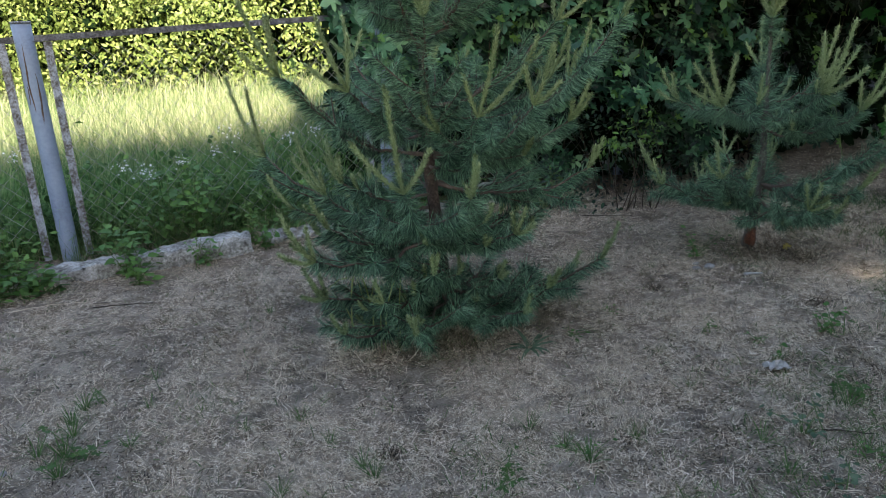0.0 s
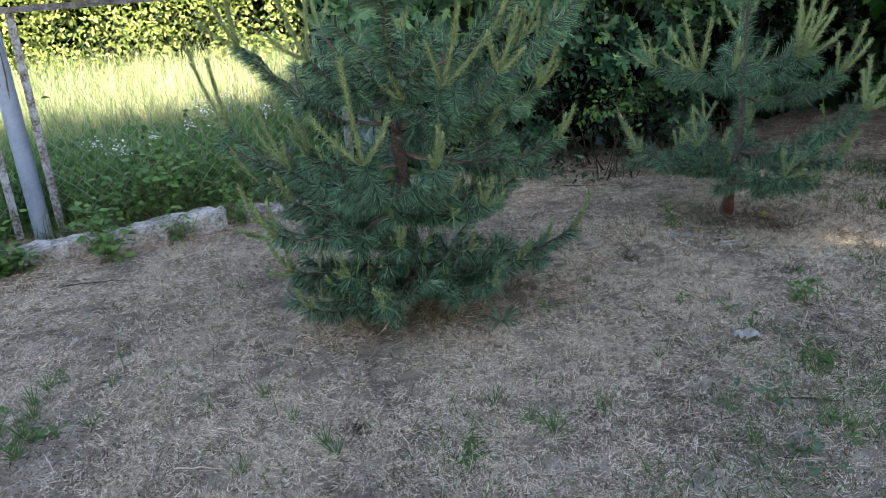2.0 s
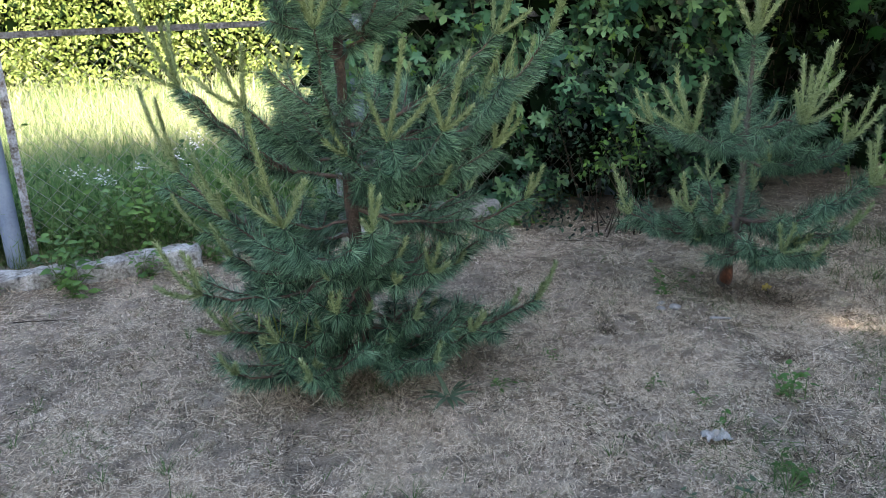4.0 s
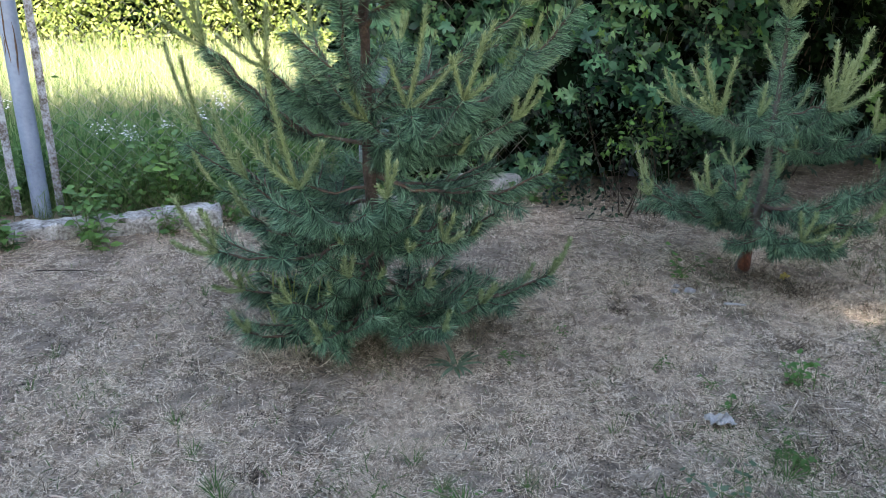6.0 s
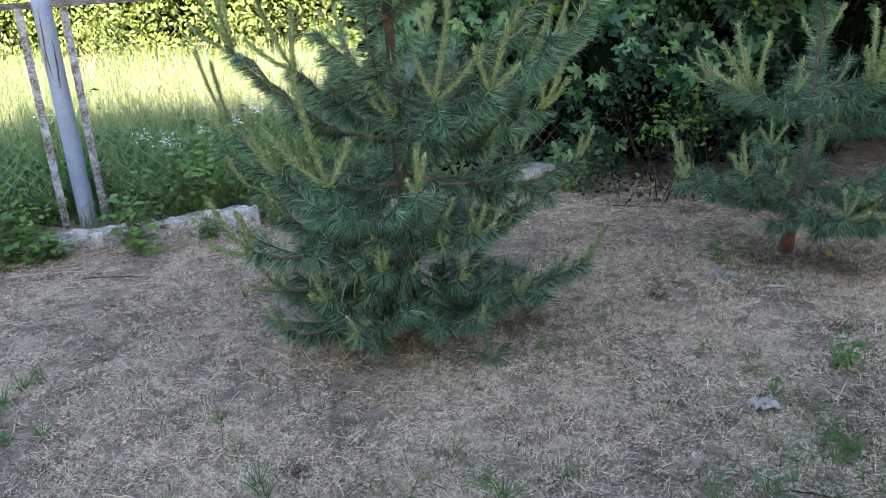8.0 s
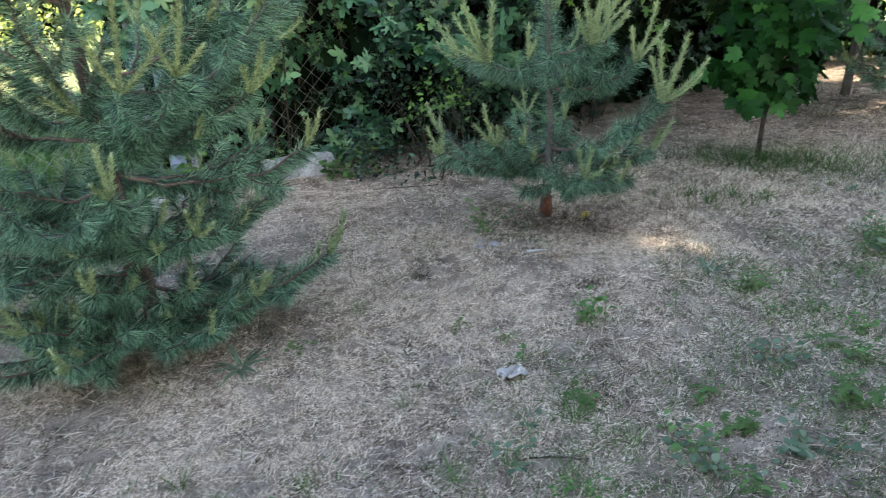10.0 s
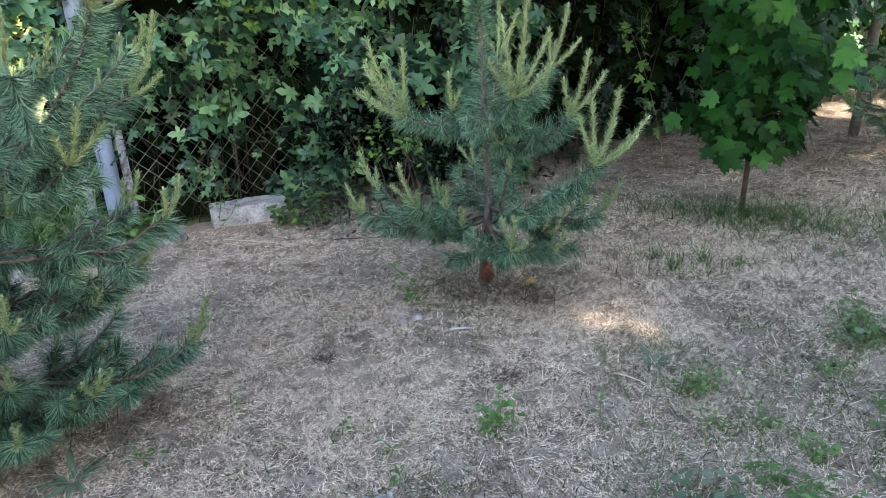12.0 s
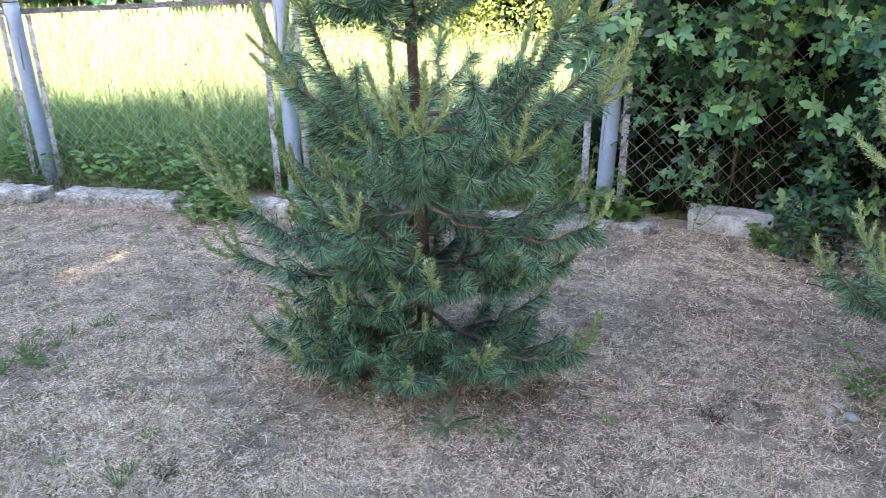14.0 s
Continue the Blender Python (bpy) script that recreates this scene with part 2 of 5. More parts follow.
M_VINE = material("vine_leaves", [(0.004, 0.021, 0.011), (0.022, 0.082, 0.040), (0.072, 0.19, 0.092), (0.19, 0.34, 0.155)], 2.2, 30, 0.38, 0, island=0.6, through_light=0.16, spread=(0.24, 0.78), gloss=0.38)
M_VINE_NEW = material("vine_young_leaves", [(0.06, 0.13, 0.03), (0.11, 0.22, 0.05), (0.18, 0.31, 0.075)], 3, 30, 0.5, 0, island=0.45, through_light=0.3, spread=(0.25, 0.75), gloss=0.2, each=0.3)
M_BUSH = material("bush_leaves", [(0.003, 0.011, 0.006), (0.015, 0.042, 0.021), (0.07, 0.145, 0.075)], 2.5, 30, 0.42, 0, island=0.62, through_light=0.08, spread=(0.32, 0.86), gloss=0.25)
# near-black leaf colour that carries the shade deep inside foliage
M_SHADELEAF = material("inner_leaves", [(0.004, 0.009, 0.004), (0.007, 0.016, 0.006), (0.013, 0.027, 0.010)], 2, 20, 0.95, 0, island=0.5, through_light=0.03, spread=(0.25, 0.8), gloss=0.02)
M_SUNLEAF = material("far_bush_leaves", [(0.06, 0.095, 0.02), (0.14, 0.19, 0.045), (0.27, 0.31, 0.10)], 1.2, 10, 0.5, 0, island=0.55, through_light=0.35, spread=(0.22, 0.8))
M_MAPLE = material("maple_leaves", [(0.006, 0.034, 0.005), (0.022, 0.098, 0.015), (0.064, 0.195, 0.04)], 3, 30, 0.5, 0, island=0.35, through_light=0.25, spread=(0.24, 0.80), gloss=0.14, each=0.4, mixup=0.3)
M_WEED = material("weed_leaves", [(0.038, 0.092, 0.024), (0.085, 0.185, 0.05), (0.16, 0.295, 0.085)], 4, 30, 0.5, 0, island=0.45, through_light=0.3, spread=(0.24, 0.78), gloss=0.22, each=0.35)
M_GREYWEED = material("grey_weed_leaves", [(0.05, 0.085, 0.048), (0.10, 0.15, 0.09), (0.17, 0.22, 0.14)], 4, 30, 0.7, 0, island=0.5, through_light=0.2, spread=(0.25, 0.8), gloss=0.12, each=0.4)
M_FLOWER = material("white_petals", [(0.62, 0.60, 0.66), (0.78, 0.77, 0.80), (0.85, 0.85, 0.85)], 8, 40, 0.7, 0, island=0.4, through_light=0.3, each=0.4)
M_STEM = material("woody_stems", [(0.02, 0.016, 0.012), (0.055, 0.043, 0.032), (0.11, 0.088, 0.066)], 12, 80, 0.9, 0.5, gloss=0.08)
M_GREENSTEM = material("green_stems", [(0.07, 0.11, 0.03), (0.13, 0.18, 0.06)], 8, 40, 0.6, 0)
M_PAPER = material("dirty_paper", [(0.22, 0.205, 0.19), (0.37, 0.355, 0.335), (0.50, 0.49, 0.47)], 20, 90, 0.85, 0.3)
M_STONE = material("pale_stone", [(0.16, 0.15, 0.14), (0.27, 0.26, 0.25), (0.38, 0.37, 0.36)], 20, 120, 0.9, 0.7)
M_PALEBLADE = material("pale_grass", [(0.14, 0.19, 0.05), (0.27, 0.32, 0.11), (0.42, 0.43, 0.20)], 6, 40, 0.5, 0, through_light=0.3, gloss=0.15, each=0.4)
M_DEADLEAF = material("yellowed_leaf", [(0.42, 0.27, 0.04), (0.62, 0.46, 0.10), (0.70, 0.60, 0.25)], 20, 60, 0.6, 0, through_light=0.3)
M_PALEBARK = material("pale_bark", [(0.07, 0.06, 0.045), (0.15, 0.13, 0.10), (0.25, 0.22, 0.18)], 10, 60, 0.9, 0.6, gloss=0.1)

# ---------------------------------------------------------------- ground
def build_ground():
    fine = np.arange(-7.0, 3.5, 0.06)
    xs = np.concatenate([[-900, -300, -120, -60, -30, -20, -14, -10, -8.2], fine, [3.8, 4.5, 6, 9, 14, 22, 40, 90, 250, 900]])
    finey = np.arange(-0.6, 10.4, 0.06)
    ys = np.concatenate([[-900, -250, -90, -40, -20, -10, -5, -2.5, -1.2], finey, [10.8, 11.5, 13, 16, 22, 35, 70, 200, 900]])
    X, Y = np.meshgrid(xs, ys, indexing="ij")
    Z = ground_z(X, Y) + 0.004 * RNG.normal(size=X.shape) * (np.hypot(X, Y) < 9)
    v = np.stack([X, Y, Z], -1).reshape(-1, 3)
    i, j = np.meshgrid(np.arange(len(xs) - 1), np.arange(len(ys) - 1), indexing="ij")
    a = (i * len(ys) + j).ravel()
    f = np.concatenate([np.stack([a, a + len(ys), a + len(ys) + 1], -1), np.stack([a, a + len(ys) + 1, a + 1], -1)])
    me = shade_smooth(mesh_np("ground", v, f))
    me.materials.append(M_SOIL)
    me.materials.append(M_FIELDSOIL)
    c = v[f].mean(1)
    b = (c[:, 0] - FO[0]) * FN[0] + (c[:, 1] - FO[1]) * FN[1]
    me.polygons.foreach_set("material_index", (b > 0.05 + 0.1 * bumps(c[:, 0], c[:, 1], 0.3)).astype(np.int32))
    tagged(part("ground", me, None), "dry trampled earth with scattered mown straw and sparse grass", "ground", kind="structure")


build_ground()


def yard_points(n, x0, x1, y0, y1, keep):
    x, y = RNG.uniform(x0, x1, n), RNG.uniform(y0, y1, n)
    ok = RNG.uniform(size=n) < keep(x, y)
    return x[ok], y[ok]


def fence_b(x, y):
    return (x - FO[0]) * FN[0] + (y - FO[1]) * FN[1]


def fence_a(x, y):
    return (x - FO[0]) * FD[0] + (y - FO[1]) * FD[1]


def lay_blades(x, y, length, width, rise, shape, zup=0.003):
    """Blades lying or standing on the ground; rise is the sine of their slope."""
    n = len(x)
    az = RNG.uniform(0, 2 * math.pi, n)
    rise = np.broadcast_to(rise, n)
    flat = np.sqrt(np.clip(1 - rise ** 2, 0, 1))
    axis = np.stack([np.cos(az) * flat, np.sin(az) * flat, rise], -1)
    up = unit(np.array([0, 0, 1.0]) + 0.5 * RNG.normal(size=(n, 3)))
    pos = np.stack([x, y, ground_z(x, y) + zup], -1)
    size = np.stack([width, length, length], -1)
    return scatter(shape, frames_along(axis, up), pos, size)


def corner(x, y):
    """The weedy strip of the yard beside the path."""
    return smooth(x - 0.3 * (y - 2.0), -0.75, 0.1) * (1 - smooth(y, 4.0, 5.0))


def hedge_foot(x, y):
    """The bare brown earth in front of the hedge, darkened also for the hedge's shade."""
    return smooth(fence_b(x, y), -2.0, -0.9) * smooth(fence_a(x, y), 3.0, 4.0)


def greenness(x, y):
    """How much green grows at a place: little in the middle, more towards the near corner by the path."""
    g = 0.05 + 0.7 * smooth(bumps(x, y, 0.6, 5), 0.25, 1.0) * smooth(x, -1.2, 0.4)
    g += 0.65 * smooth(x, -0.1, 0.6) * smooth(bumps(x, y, 0.35, 9), -0.4, 0.6)
    g += 0.45 * smooth(-np.abs(y - 5.5), -0.5, -0.1) * smooth(x, -0.8, 0.0)
    g += 0.55 * smooth(bumps(x, y, 0.42, 2), 0.45, 1.0) * smooth(bumps(x, y, 1.3, 6), -0.5, 0.5)
    g += 1.1 * corner(x, y) * smooth(bumps(x, y, 0.28, 12), -0.5, 0.7)
    return np.clip(g, 0, 1)


SLIVER = (np.array([(-0.5, 0, 0), (0.5, 0.05, 0), (0.1, 1, 0)]), np.array([(0, 1, 2)]))


def build_straw():
    def inside(x, y):
        return fence_b(x, y) < -0.18

    def near(x, y):
        return 1 - 0.86 * smooth(np.hypot(x - 0.2, y - 0.9), 2.2, 6.5)

    def patchy(x, y):
        clots = np.clip(0.74 + 0.50 * bumps(x, y, 0.45, 1) + 0.34 * bumps(x, y, 0.16, 4) + 0.42 * bumps(x, y, 0.055, 8), 0.06, 1)
        return clots * (1 - 0.48 * (1 - smooth(x - 0.35 * y, -2.9, -1.7))) * (1 - 0.55 * corner(x, y)) * (1 - 0.72 * hedge_foot(x, y))

    x, y = yard_points(4600000, -5.0, 2.4, 0.2, 10.4, lambda x, y: near(x, y) * inside(x, y) * patchy(x, y))
    n = len(x)
    l = (RNG.gamma(2.2, 0.0066, n) + 0.005) * (1 + 0.5 * smooth(np.hypot(x, y), 3, 7))
    w = RNG.uniform(0.0010, 0.0034, n) * (1 + 0.9 * smooth(np.hypot(x, y), 3, 7))
    rise = np.where(RNG.uniform(size=n) < 0.25, RNG.uniform(0.2, 0.9, n), np.abs(RNG.normal(0.06, 0.12, n)))
    parts_ = [lay_blades(x, y, l, w, rise.clip(0, 0.95), SLIVER)]
    x, y = yard_points(3400, -4.8, 1.9, 0.3, 7.0, lambda x, y: 1.0 * inside(x, y))
    n = len(x)
    parts_.append(lay_blades(x, y, RNG.uniform(0.04, 0.12, n), RNG.uniform(0.0012, 0.0022, n), np.abs(RNG.normal(0.04, 0.08, n)), STRAW, 0.008))
    tagged(part("dry_straw", mesh_np("dry_straw", *join(parts_)), M_STRAW), "pale mown straw and dead grass lying on the earth", "straw", kind="stuff")
    x, y = yard_points(600000, -5.0, 2.4, 0.2, 10.4, lambda x, y: near(x, y) * inside(x, y) * np.clip(0.32 - 0.5 * bumps(x, y, 0.45, 1) + 0.3 * bumps(x, y, 0.8, 6) + 0.6 * corner(x, y) + 0.8 * hedge_foot(x, y), 0.05, 1))
    n = len(x)
    v, f = lay_blades(x, y, RNG.uniform(0.006, 0.026, n), RNG.uniform(0.0018, 0.005, n), np.abs(RNG.normal(0.15, 0.25, n)).clip(0, 0.9), SLIVER, 0.004)
    tagged(part("leaf_litter", mesh_np("leaf_litter", v, f), M_LITTER), "brown crumbled leaf and bark litter on the earth", "litter", kind="stuff")
    # stubble: small dead tufts with shade at their feet
    x, y = yard_points(11000, -4.9, 2.2, 0.3, 8.6, lambda x, y: near(x, y) * inside(x, y) * np.clip(0.5 + 0.55 * bumps(x, y, 0.5, 14), 0.08, 1))
    k = RNG.integers(10, 34, len(x))
    size = np.repeat(RNG.uniform(0.55, 1.3, len(x)), k)
    x, y = np.repeat(x, k) + 0.016 * size * RNG.normal(size=k.sum()), np.repeat(y, k) + 0.016 * size * RNG.normal(size=k.sum())
    ok = inside(x, y)
    x, y, size = x[ok], y[ok], size[ok]
    n = len(x)
    v, f = lay_blades(x, y, size * RNG.uniform(0.012, 0.042, n), RNG.uniform(0.0012, 0.0030, n), RNG.uniform(0.15, 0.95, n), STRAW, 0.0)
    tagged(part("stubble", mesh_np("stubble", v, f), M_STUBBLE), "short dead grass stubble standing in small tufts", "dead grass", kind="stuff")
    # short living grass
    x, y = yard_points(420000, -5.0, 1.9, 0.2, 8.6, lambda x, y: near(x, y) * inside(x, y) * greenness(x, y) * 0.8)
    n = len(x)
    v, f = lay_blades(x, y, RNG.gamma(4, 0.006, n) + 0.008, RNG.uniform(0.0014, 0.0032, n), RNG.uniform(0.1, 0.9, n), STRAW)
    tagged(part("short_grass", mesh_np("short_grass", v, f), M_GRASS), "sparse short green grass growing between the straw", "grass", kind="stuff")


build_straw()


# ---------------------------------------------------------------- fence
POST_H = 1.385
POST_A = (-2.07, 0.0, 2.16, 4.3)


def angle_bar(length, w=0.035, t=0.004):
    """An L-section bar standing on z = 0."""
    bm = bmesh.new()
    pts = [(0, 0), (w, 0), (w, t), (t, t), (t, w), (0, w)]
    lo = [bm.verts.new((x, y, 0)) for x, y in pts]
    hi = [bm.verts.new((x, y, length)) for x, y in pts]
    for i in range(6):
        bm.faces.new((lo[i], lo[(i + 1) % 6], hi[(i + 1) % 6], hi[i]))
    bm.faces.new(lo[::-1]), bm.faces.new(hi)
    return bm


def fence_turn():
    """Local x along the fence, y out of the yard."""
    return Matrix(((FD[0], FN[0], 0, 0), (FD[1], FN[1], 0, 0), (0, 0, 1, 0), (0, 0, 0, 1)))


def build_post(a, lean, foot, top):
    p = at_fence(a, 0, foot)
    post = thing("fence_post", p, "round steel post in flaking pale blue paint", "fence post", "fence posts")
    post.rotation_euler = lean
    h = top - foot
    z = np.linspace(-0.12, h, 9)
    pts = np.stack([0.002 * np.sin(z * 3), 0 * z, z], -1)
    v, f = tube(pts, np.full(9, 0.052), 28)
    bm_me = shade_smooth(mesh_np("pipe", v, f))
    part("pipe", bm_me, M_PAINT, post)
    rim = tube(np.array([(0, 0, h - 0.012), (0, 0, h + 0.002)]), np.array([0.0535, 0.0535]), 28)
    part("rim", mesh_np("rim", *rim), M_STEEL, post, "worn bare rim of the pipe")
    rng = np.random.default_rng(int(abs(a) * 100) + 3)
    for _ in range(7):
        ang, z0, ln = rng.uniform(-2.6, 0.4), rng.uniform(0.1, 0.85) * h, rng.uniform(0.12, 0.4)
        zz = np.linspace(z0, z0 + ln, 8)
        ph = ang + 0.10 * np.sin(zz * 14 + rng.uniform(0, 6)) + 0.03 * rng.normal(size=8)
        w = 0.0045 * np.array([0.2, 0.7, 1, 0.8, 1.1, 0.7, 0.5, 0.1]) * rng.uniform(0.6, 1.4)
        vs = []
        for q, zq, wq in zip(ph, zz, w):
            for s in (-1, 1):
                an = q + s * wq / 0.052
                vs.append((0.0528 * math.cos(an), 0.0528 * math.sin(an), zq))
        fs = [(2 * i, 2 * i + 1, 2 * i + 3) for i in range(7)] + [(2 * i, 2 * i + 3, 2 * i + 2) for i in range(7)]
        part("rust_streak", mesh_np("rust_streak", np.array(vs), np.array(fs)), M_RUST, post, "brown rust streak through the paint")
    return post


for a_, lean_ in zip(POST_A, ((0.02, 0.01, 0), (0.0, -0.015, 0), (-0.01, 0.02, 0), (0.0, 0.0, 0))):
    build_post(a_, lean_, -0.10, POST_H - 0.10 * (a_ < -1) - 0.02)


def build_panel(a0, a1, z0, top0, top1):
    """A framed panel of chain-link mesh between two posts."""
    panel = thing("chain_link_panel", at_fence(a0, 0, 0), "rusty angle-iron frame filled with diamond wire mesh", "fence panel", "fence panels")
    panel.matrix_basis = Matrix.Translation(at_fence(a0, 0, 0)) @ fence_turn()
    w = a1 - a0
    x0, x1 = 0.085, w - 0.105
    for x, t in ((x0, top0), (x1 - 0.044, top1)):
        up = part("upright", angle_bar(t + 0.05, 0.044), M_STEEL, panel, "upright angle iron in flaked grey paint")
        up.location = (x, -0.02, -0.05)
    rail = part("top_rail", angle_bar(w - 0.02, 0.036), M_RAIL, panel, "rusty top rail with chipped pale paint")
    slope = math.atan2(top1 - top0, w)
    rail.matrix_basis = Matrix.Translation((0.01, 0.025, top0)) @ pose(0, 0, 0, 0, 90 - math.degrees(slope), 0) @ pose(0, 0, 0, 0, 0, 180) 
    # woven zigzag wires
    pitch, r = 0.104, 0.0024
    span = x1 - x0
    out = []
    k = 0
    x = x0 + 0.02
    while x < x1 - 0.02:
        rows_ = int((min(top0, top1) - z0) / (pitch / 2))
        zz = z0 + 0.02 + np.arange(rows_) * pitch / 2
        xx = x + np.where((np.arange(rows_) + k) % 2 == 0, -0.25, 0.25) * pitch * 1.04
        yy = np.where((np.arange(rows_) + k) % 2 == 0, -0.0015, 0.0015) + 0.014 * np.sin(x * 2.3) * np.sin(zz * 2.6) + 0.006 * np.sin(zz * 7 + x * 5)
        out.append(tube(np.stack([xx, yy, zz], -1), np.full(rows_, r), 3, False))
        x += pitch / 2
        k += 1
    part("wire_mesh", mesh_np("wire_mesh", *join(out)), M_WIRE, panel, "sagging diamond chain-link wire")


build_panel(-4.2, -2.07, 0.08, 1.10, 1.17)
build_panel(-2.07, 0.0, 0.06, 1.17, 1.25)
build_panel(0.0, 2.16, 0.04, 1.25, 1.31)
build_panel(2.16, 4.3, 0.04, 1.31, 1.34)
build_panel(4.3, 6.4, 0.04, 1.34, 1.34)


# ---------------------------------------------------------------- kerb
def build_slab(name, p0, p1, depth, height, seed, label, tilt=0.0, category="kerb", group="", sink=0.05, rough=1.0, dip=0.0, mat=None):
    """A weathered concrete slab whose lower front edge runs from p0 to p1."""
    rng = np.random.default_rng(seed)
    p0, p1 = np.array(p0, float), np.array(p1, float)
    ln = np.linalg.norm(p1 - p0)
    u = (p1 - p0) / ln
    nx, ny, nz_ = max(6, int(ln / 0.035)), 6, 5
    bm = bmesh.new()
    bmesh.ops.create_cube(bm, size=1.0)
    bmesh.ops.scale(bm, vec=(ln, depth, height + sink), verts=bm.verts)
    bmesh.ops.translate(bm, vec=(ln / 2, depth / 2, (height - sink) / 2), verts=bm.verts)
    bmesh.ops.bevel(bm, geom=list(bm.edges), offset=0.007, segments=1, affect="EDGES")
    long_edges = [e for e in bm.edges if abs((e.verts[0].co - e.verts[1].co).normalized().x) > 0.9 and e.calc_length() > 0.05]
    bmesh.ops.subdivide_edges(bm, edges=long_edges, cuts=nx, use_grid_fill=True)
    other = [e for e in bm.edges if e.calc_length() > 0.05]
    bmesh.ops.subdivide_edges(bm, edges=other, cuts=4, use_grid_fill=True)
    off = rng.uniform(0, 50)
    for v in bm.verts:
        c = v.co
        q = Vector((c.x * 9 + off, c.y * 9, c.z * 9))
        nn = (noise.noise(q) * 0.018 + noise.noise(q * 4) * 0.012) * rough
        edge = max(0.0, 1 - min(c.x, ln - c.x) / 0.05)
        chip = max(0.0, noise.noise(Vector((c.x * 7 + off + 9, 0.0, 0.0)))) * 0.045 * rough
        v.co += Vector((nn * 0.8 + edge * noise.noise(q * 0.7) * 0.02, nn + (chip if c.y < 0.02 and c.z > height * 0.7 else 0), nn - (chip if c.z > height * 0.9 and c.y < 0.05 else 0)))
    bmesh.ops.triangulate(bm, faces=bm.faces)
    me = bpy.data.meshes.new(name)
    bm.to_mesh(me)
    bm.free()
    shade_smooth(me)
    ob = part(name, me, mat or M_CONCRETE)
    z = float(ground_z(p0[0], p0[1]) + ground_z(p1[0], p1[1])) / 2
    back = np.array([-u[1], u[0]])
    ob.matrix_basis = Matrix(((u[0], back[0], 0, p0[0]), (u[1], back[1], 0, p0[1]), (0, 0, 1, z), (0, 0, 0, 1))) @ pose(0, 0, 0, tilt, -math.degrees(math.atan2(dip, ln)), 0) @ pose(0, 0, -dip)
    return tagged(ob, label, category, group)


KERB = "weathered grey concrete kerb slab half sunk in earth"
build_slab("kerb_slab", (-5.02, -0.35), (-4.70, 0.44), 0.17, 0.075, 1, KERB, 3, group="kerb slabs")
build_slab("kerb_slab", (-4.63, 0.56), (-4.25, 1.36), 0.20, 0.085, 2, "pale flat-topped concrete kerb slab beside a post", 2, group="kerb slabs", rough=0.3)
build_slab("kerb_slab", (-4.24, 1.42), (-4.04, 1.80), 0.16, 0.06, 3, KERB, 5, group="kerb slabs")
build_slab("kerb_slab", (-4.015, 1.84), (-3.445, 2.87), 0.14, 0.115, 4, "rough broken-ended concrete kerb slab with moss", 2, group="kerb slabs", rough=1.15, dip=0.05, sink=0.08)
build_slab("kerb_slab", (-3.50, 3.02), (-3.25, 3.50), 0.16, 0.055, 5, KERB, 3, group="kerb slabs")
build_slab("kerb_slab", (-3.25, 3.54), (-2.90, 4.23), 0.15, 0.06, 6, "low concrete kerb slab nearly level with the ground", 2, group="kerb slabs", rough=0.5)
build_slab("concrete_block", (-2.94, 4.455), (-2.655, 4.83), 0.21, 0.118, 7, "loose whitish concrete block with broken corners", 0, "block", sink=0.02, rough=0.35, mat=M_BLOCK)


# ---------------------------------------------------------------- pines
def needle_cloud(line, r0, n_per_m, length, width, lean, rng, t0=0.0, bare=0.0):
    """Needles standing round a twig line, leaning forward along it."""
    p = np.asarray(line, float)
    seg = np.linalg.norm(np.diff(p, axis=0), axis=1)
    total = seg.sum()
    n = max(4, int(total * (1 - t0) * n_per_m))
    s = np.sort(rng.uniform(t0, 1, n)) * total
    cum = np.concatenate([[0], np.cumsum(seg)])
    pos = np.stack([np.interp(s, cum, p[:, k]) for k in range(3)], -1)
    tan = unit(np.stack([np.interp(s, cum, np.gradient(p[:, k])) for k in range(3)], -1))
    side = unit(np.cross(tan, random_dirs(n, rng)))
    # along old wood most needles stand out sideways and below
    flip = (side[:, 2] > 0.15) & (rng.uniform(size=n) < bare)
    side[flip] *= -1
    forward = np.clip(rng.normal(lean, 0.14, n), 0.05, 0.98)[:, None]
    axis = unit(tan * forward + side * np.sqrt(1 - forward ** 2) + np.array([0, 0, -0.18 * (length > 0.04)]))
    ln = length * rng.uniform(0.7, 1.15, n)
    return scatter(NEEDLE, frames_along(axis, random_dirs(n, rng)), pos + side * r0, np.stack([np.full(n, width), ln, ln], -1))


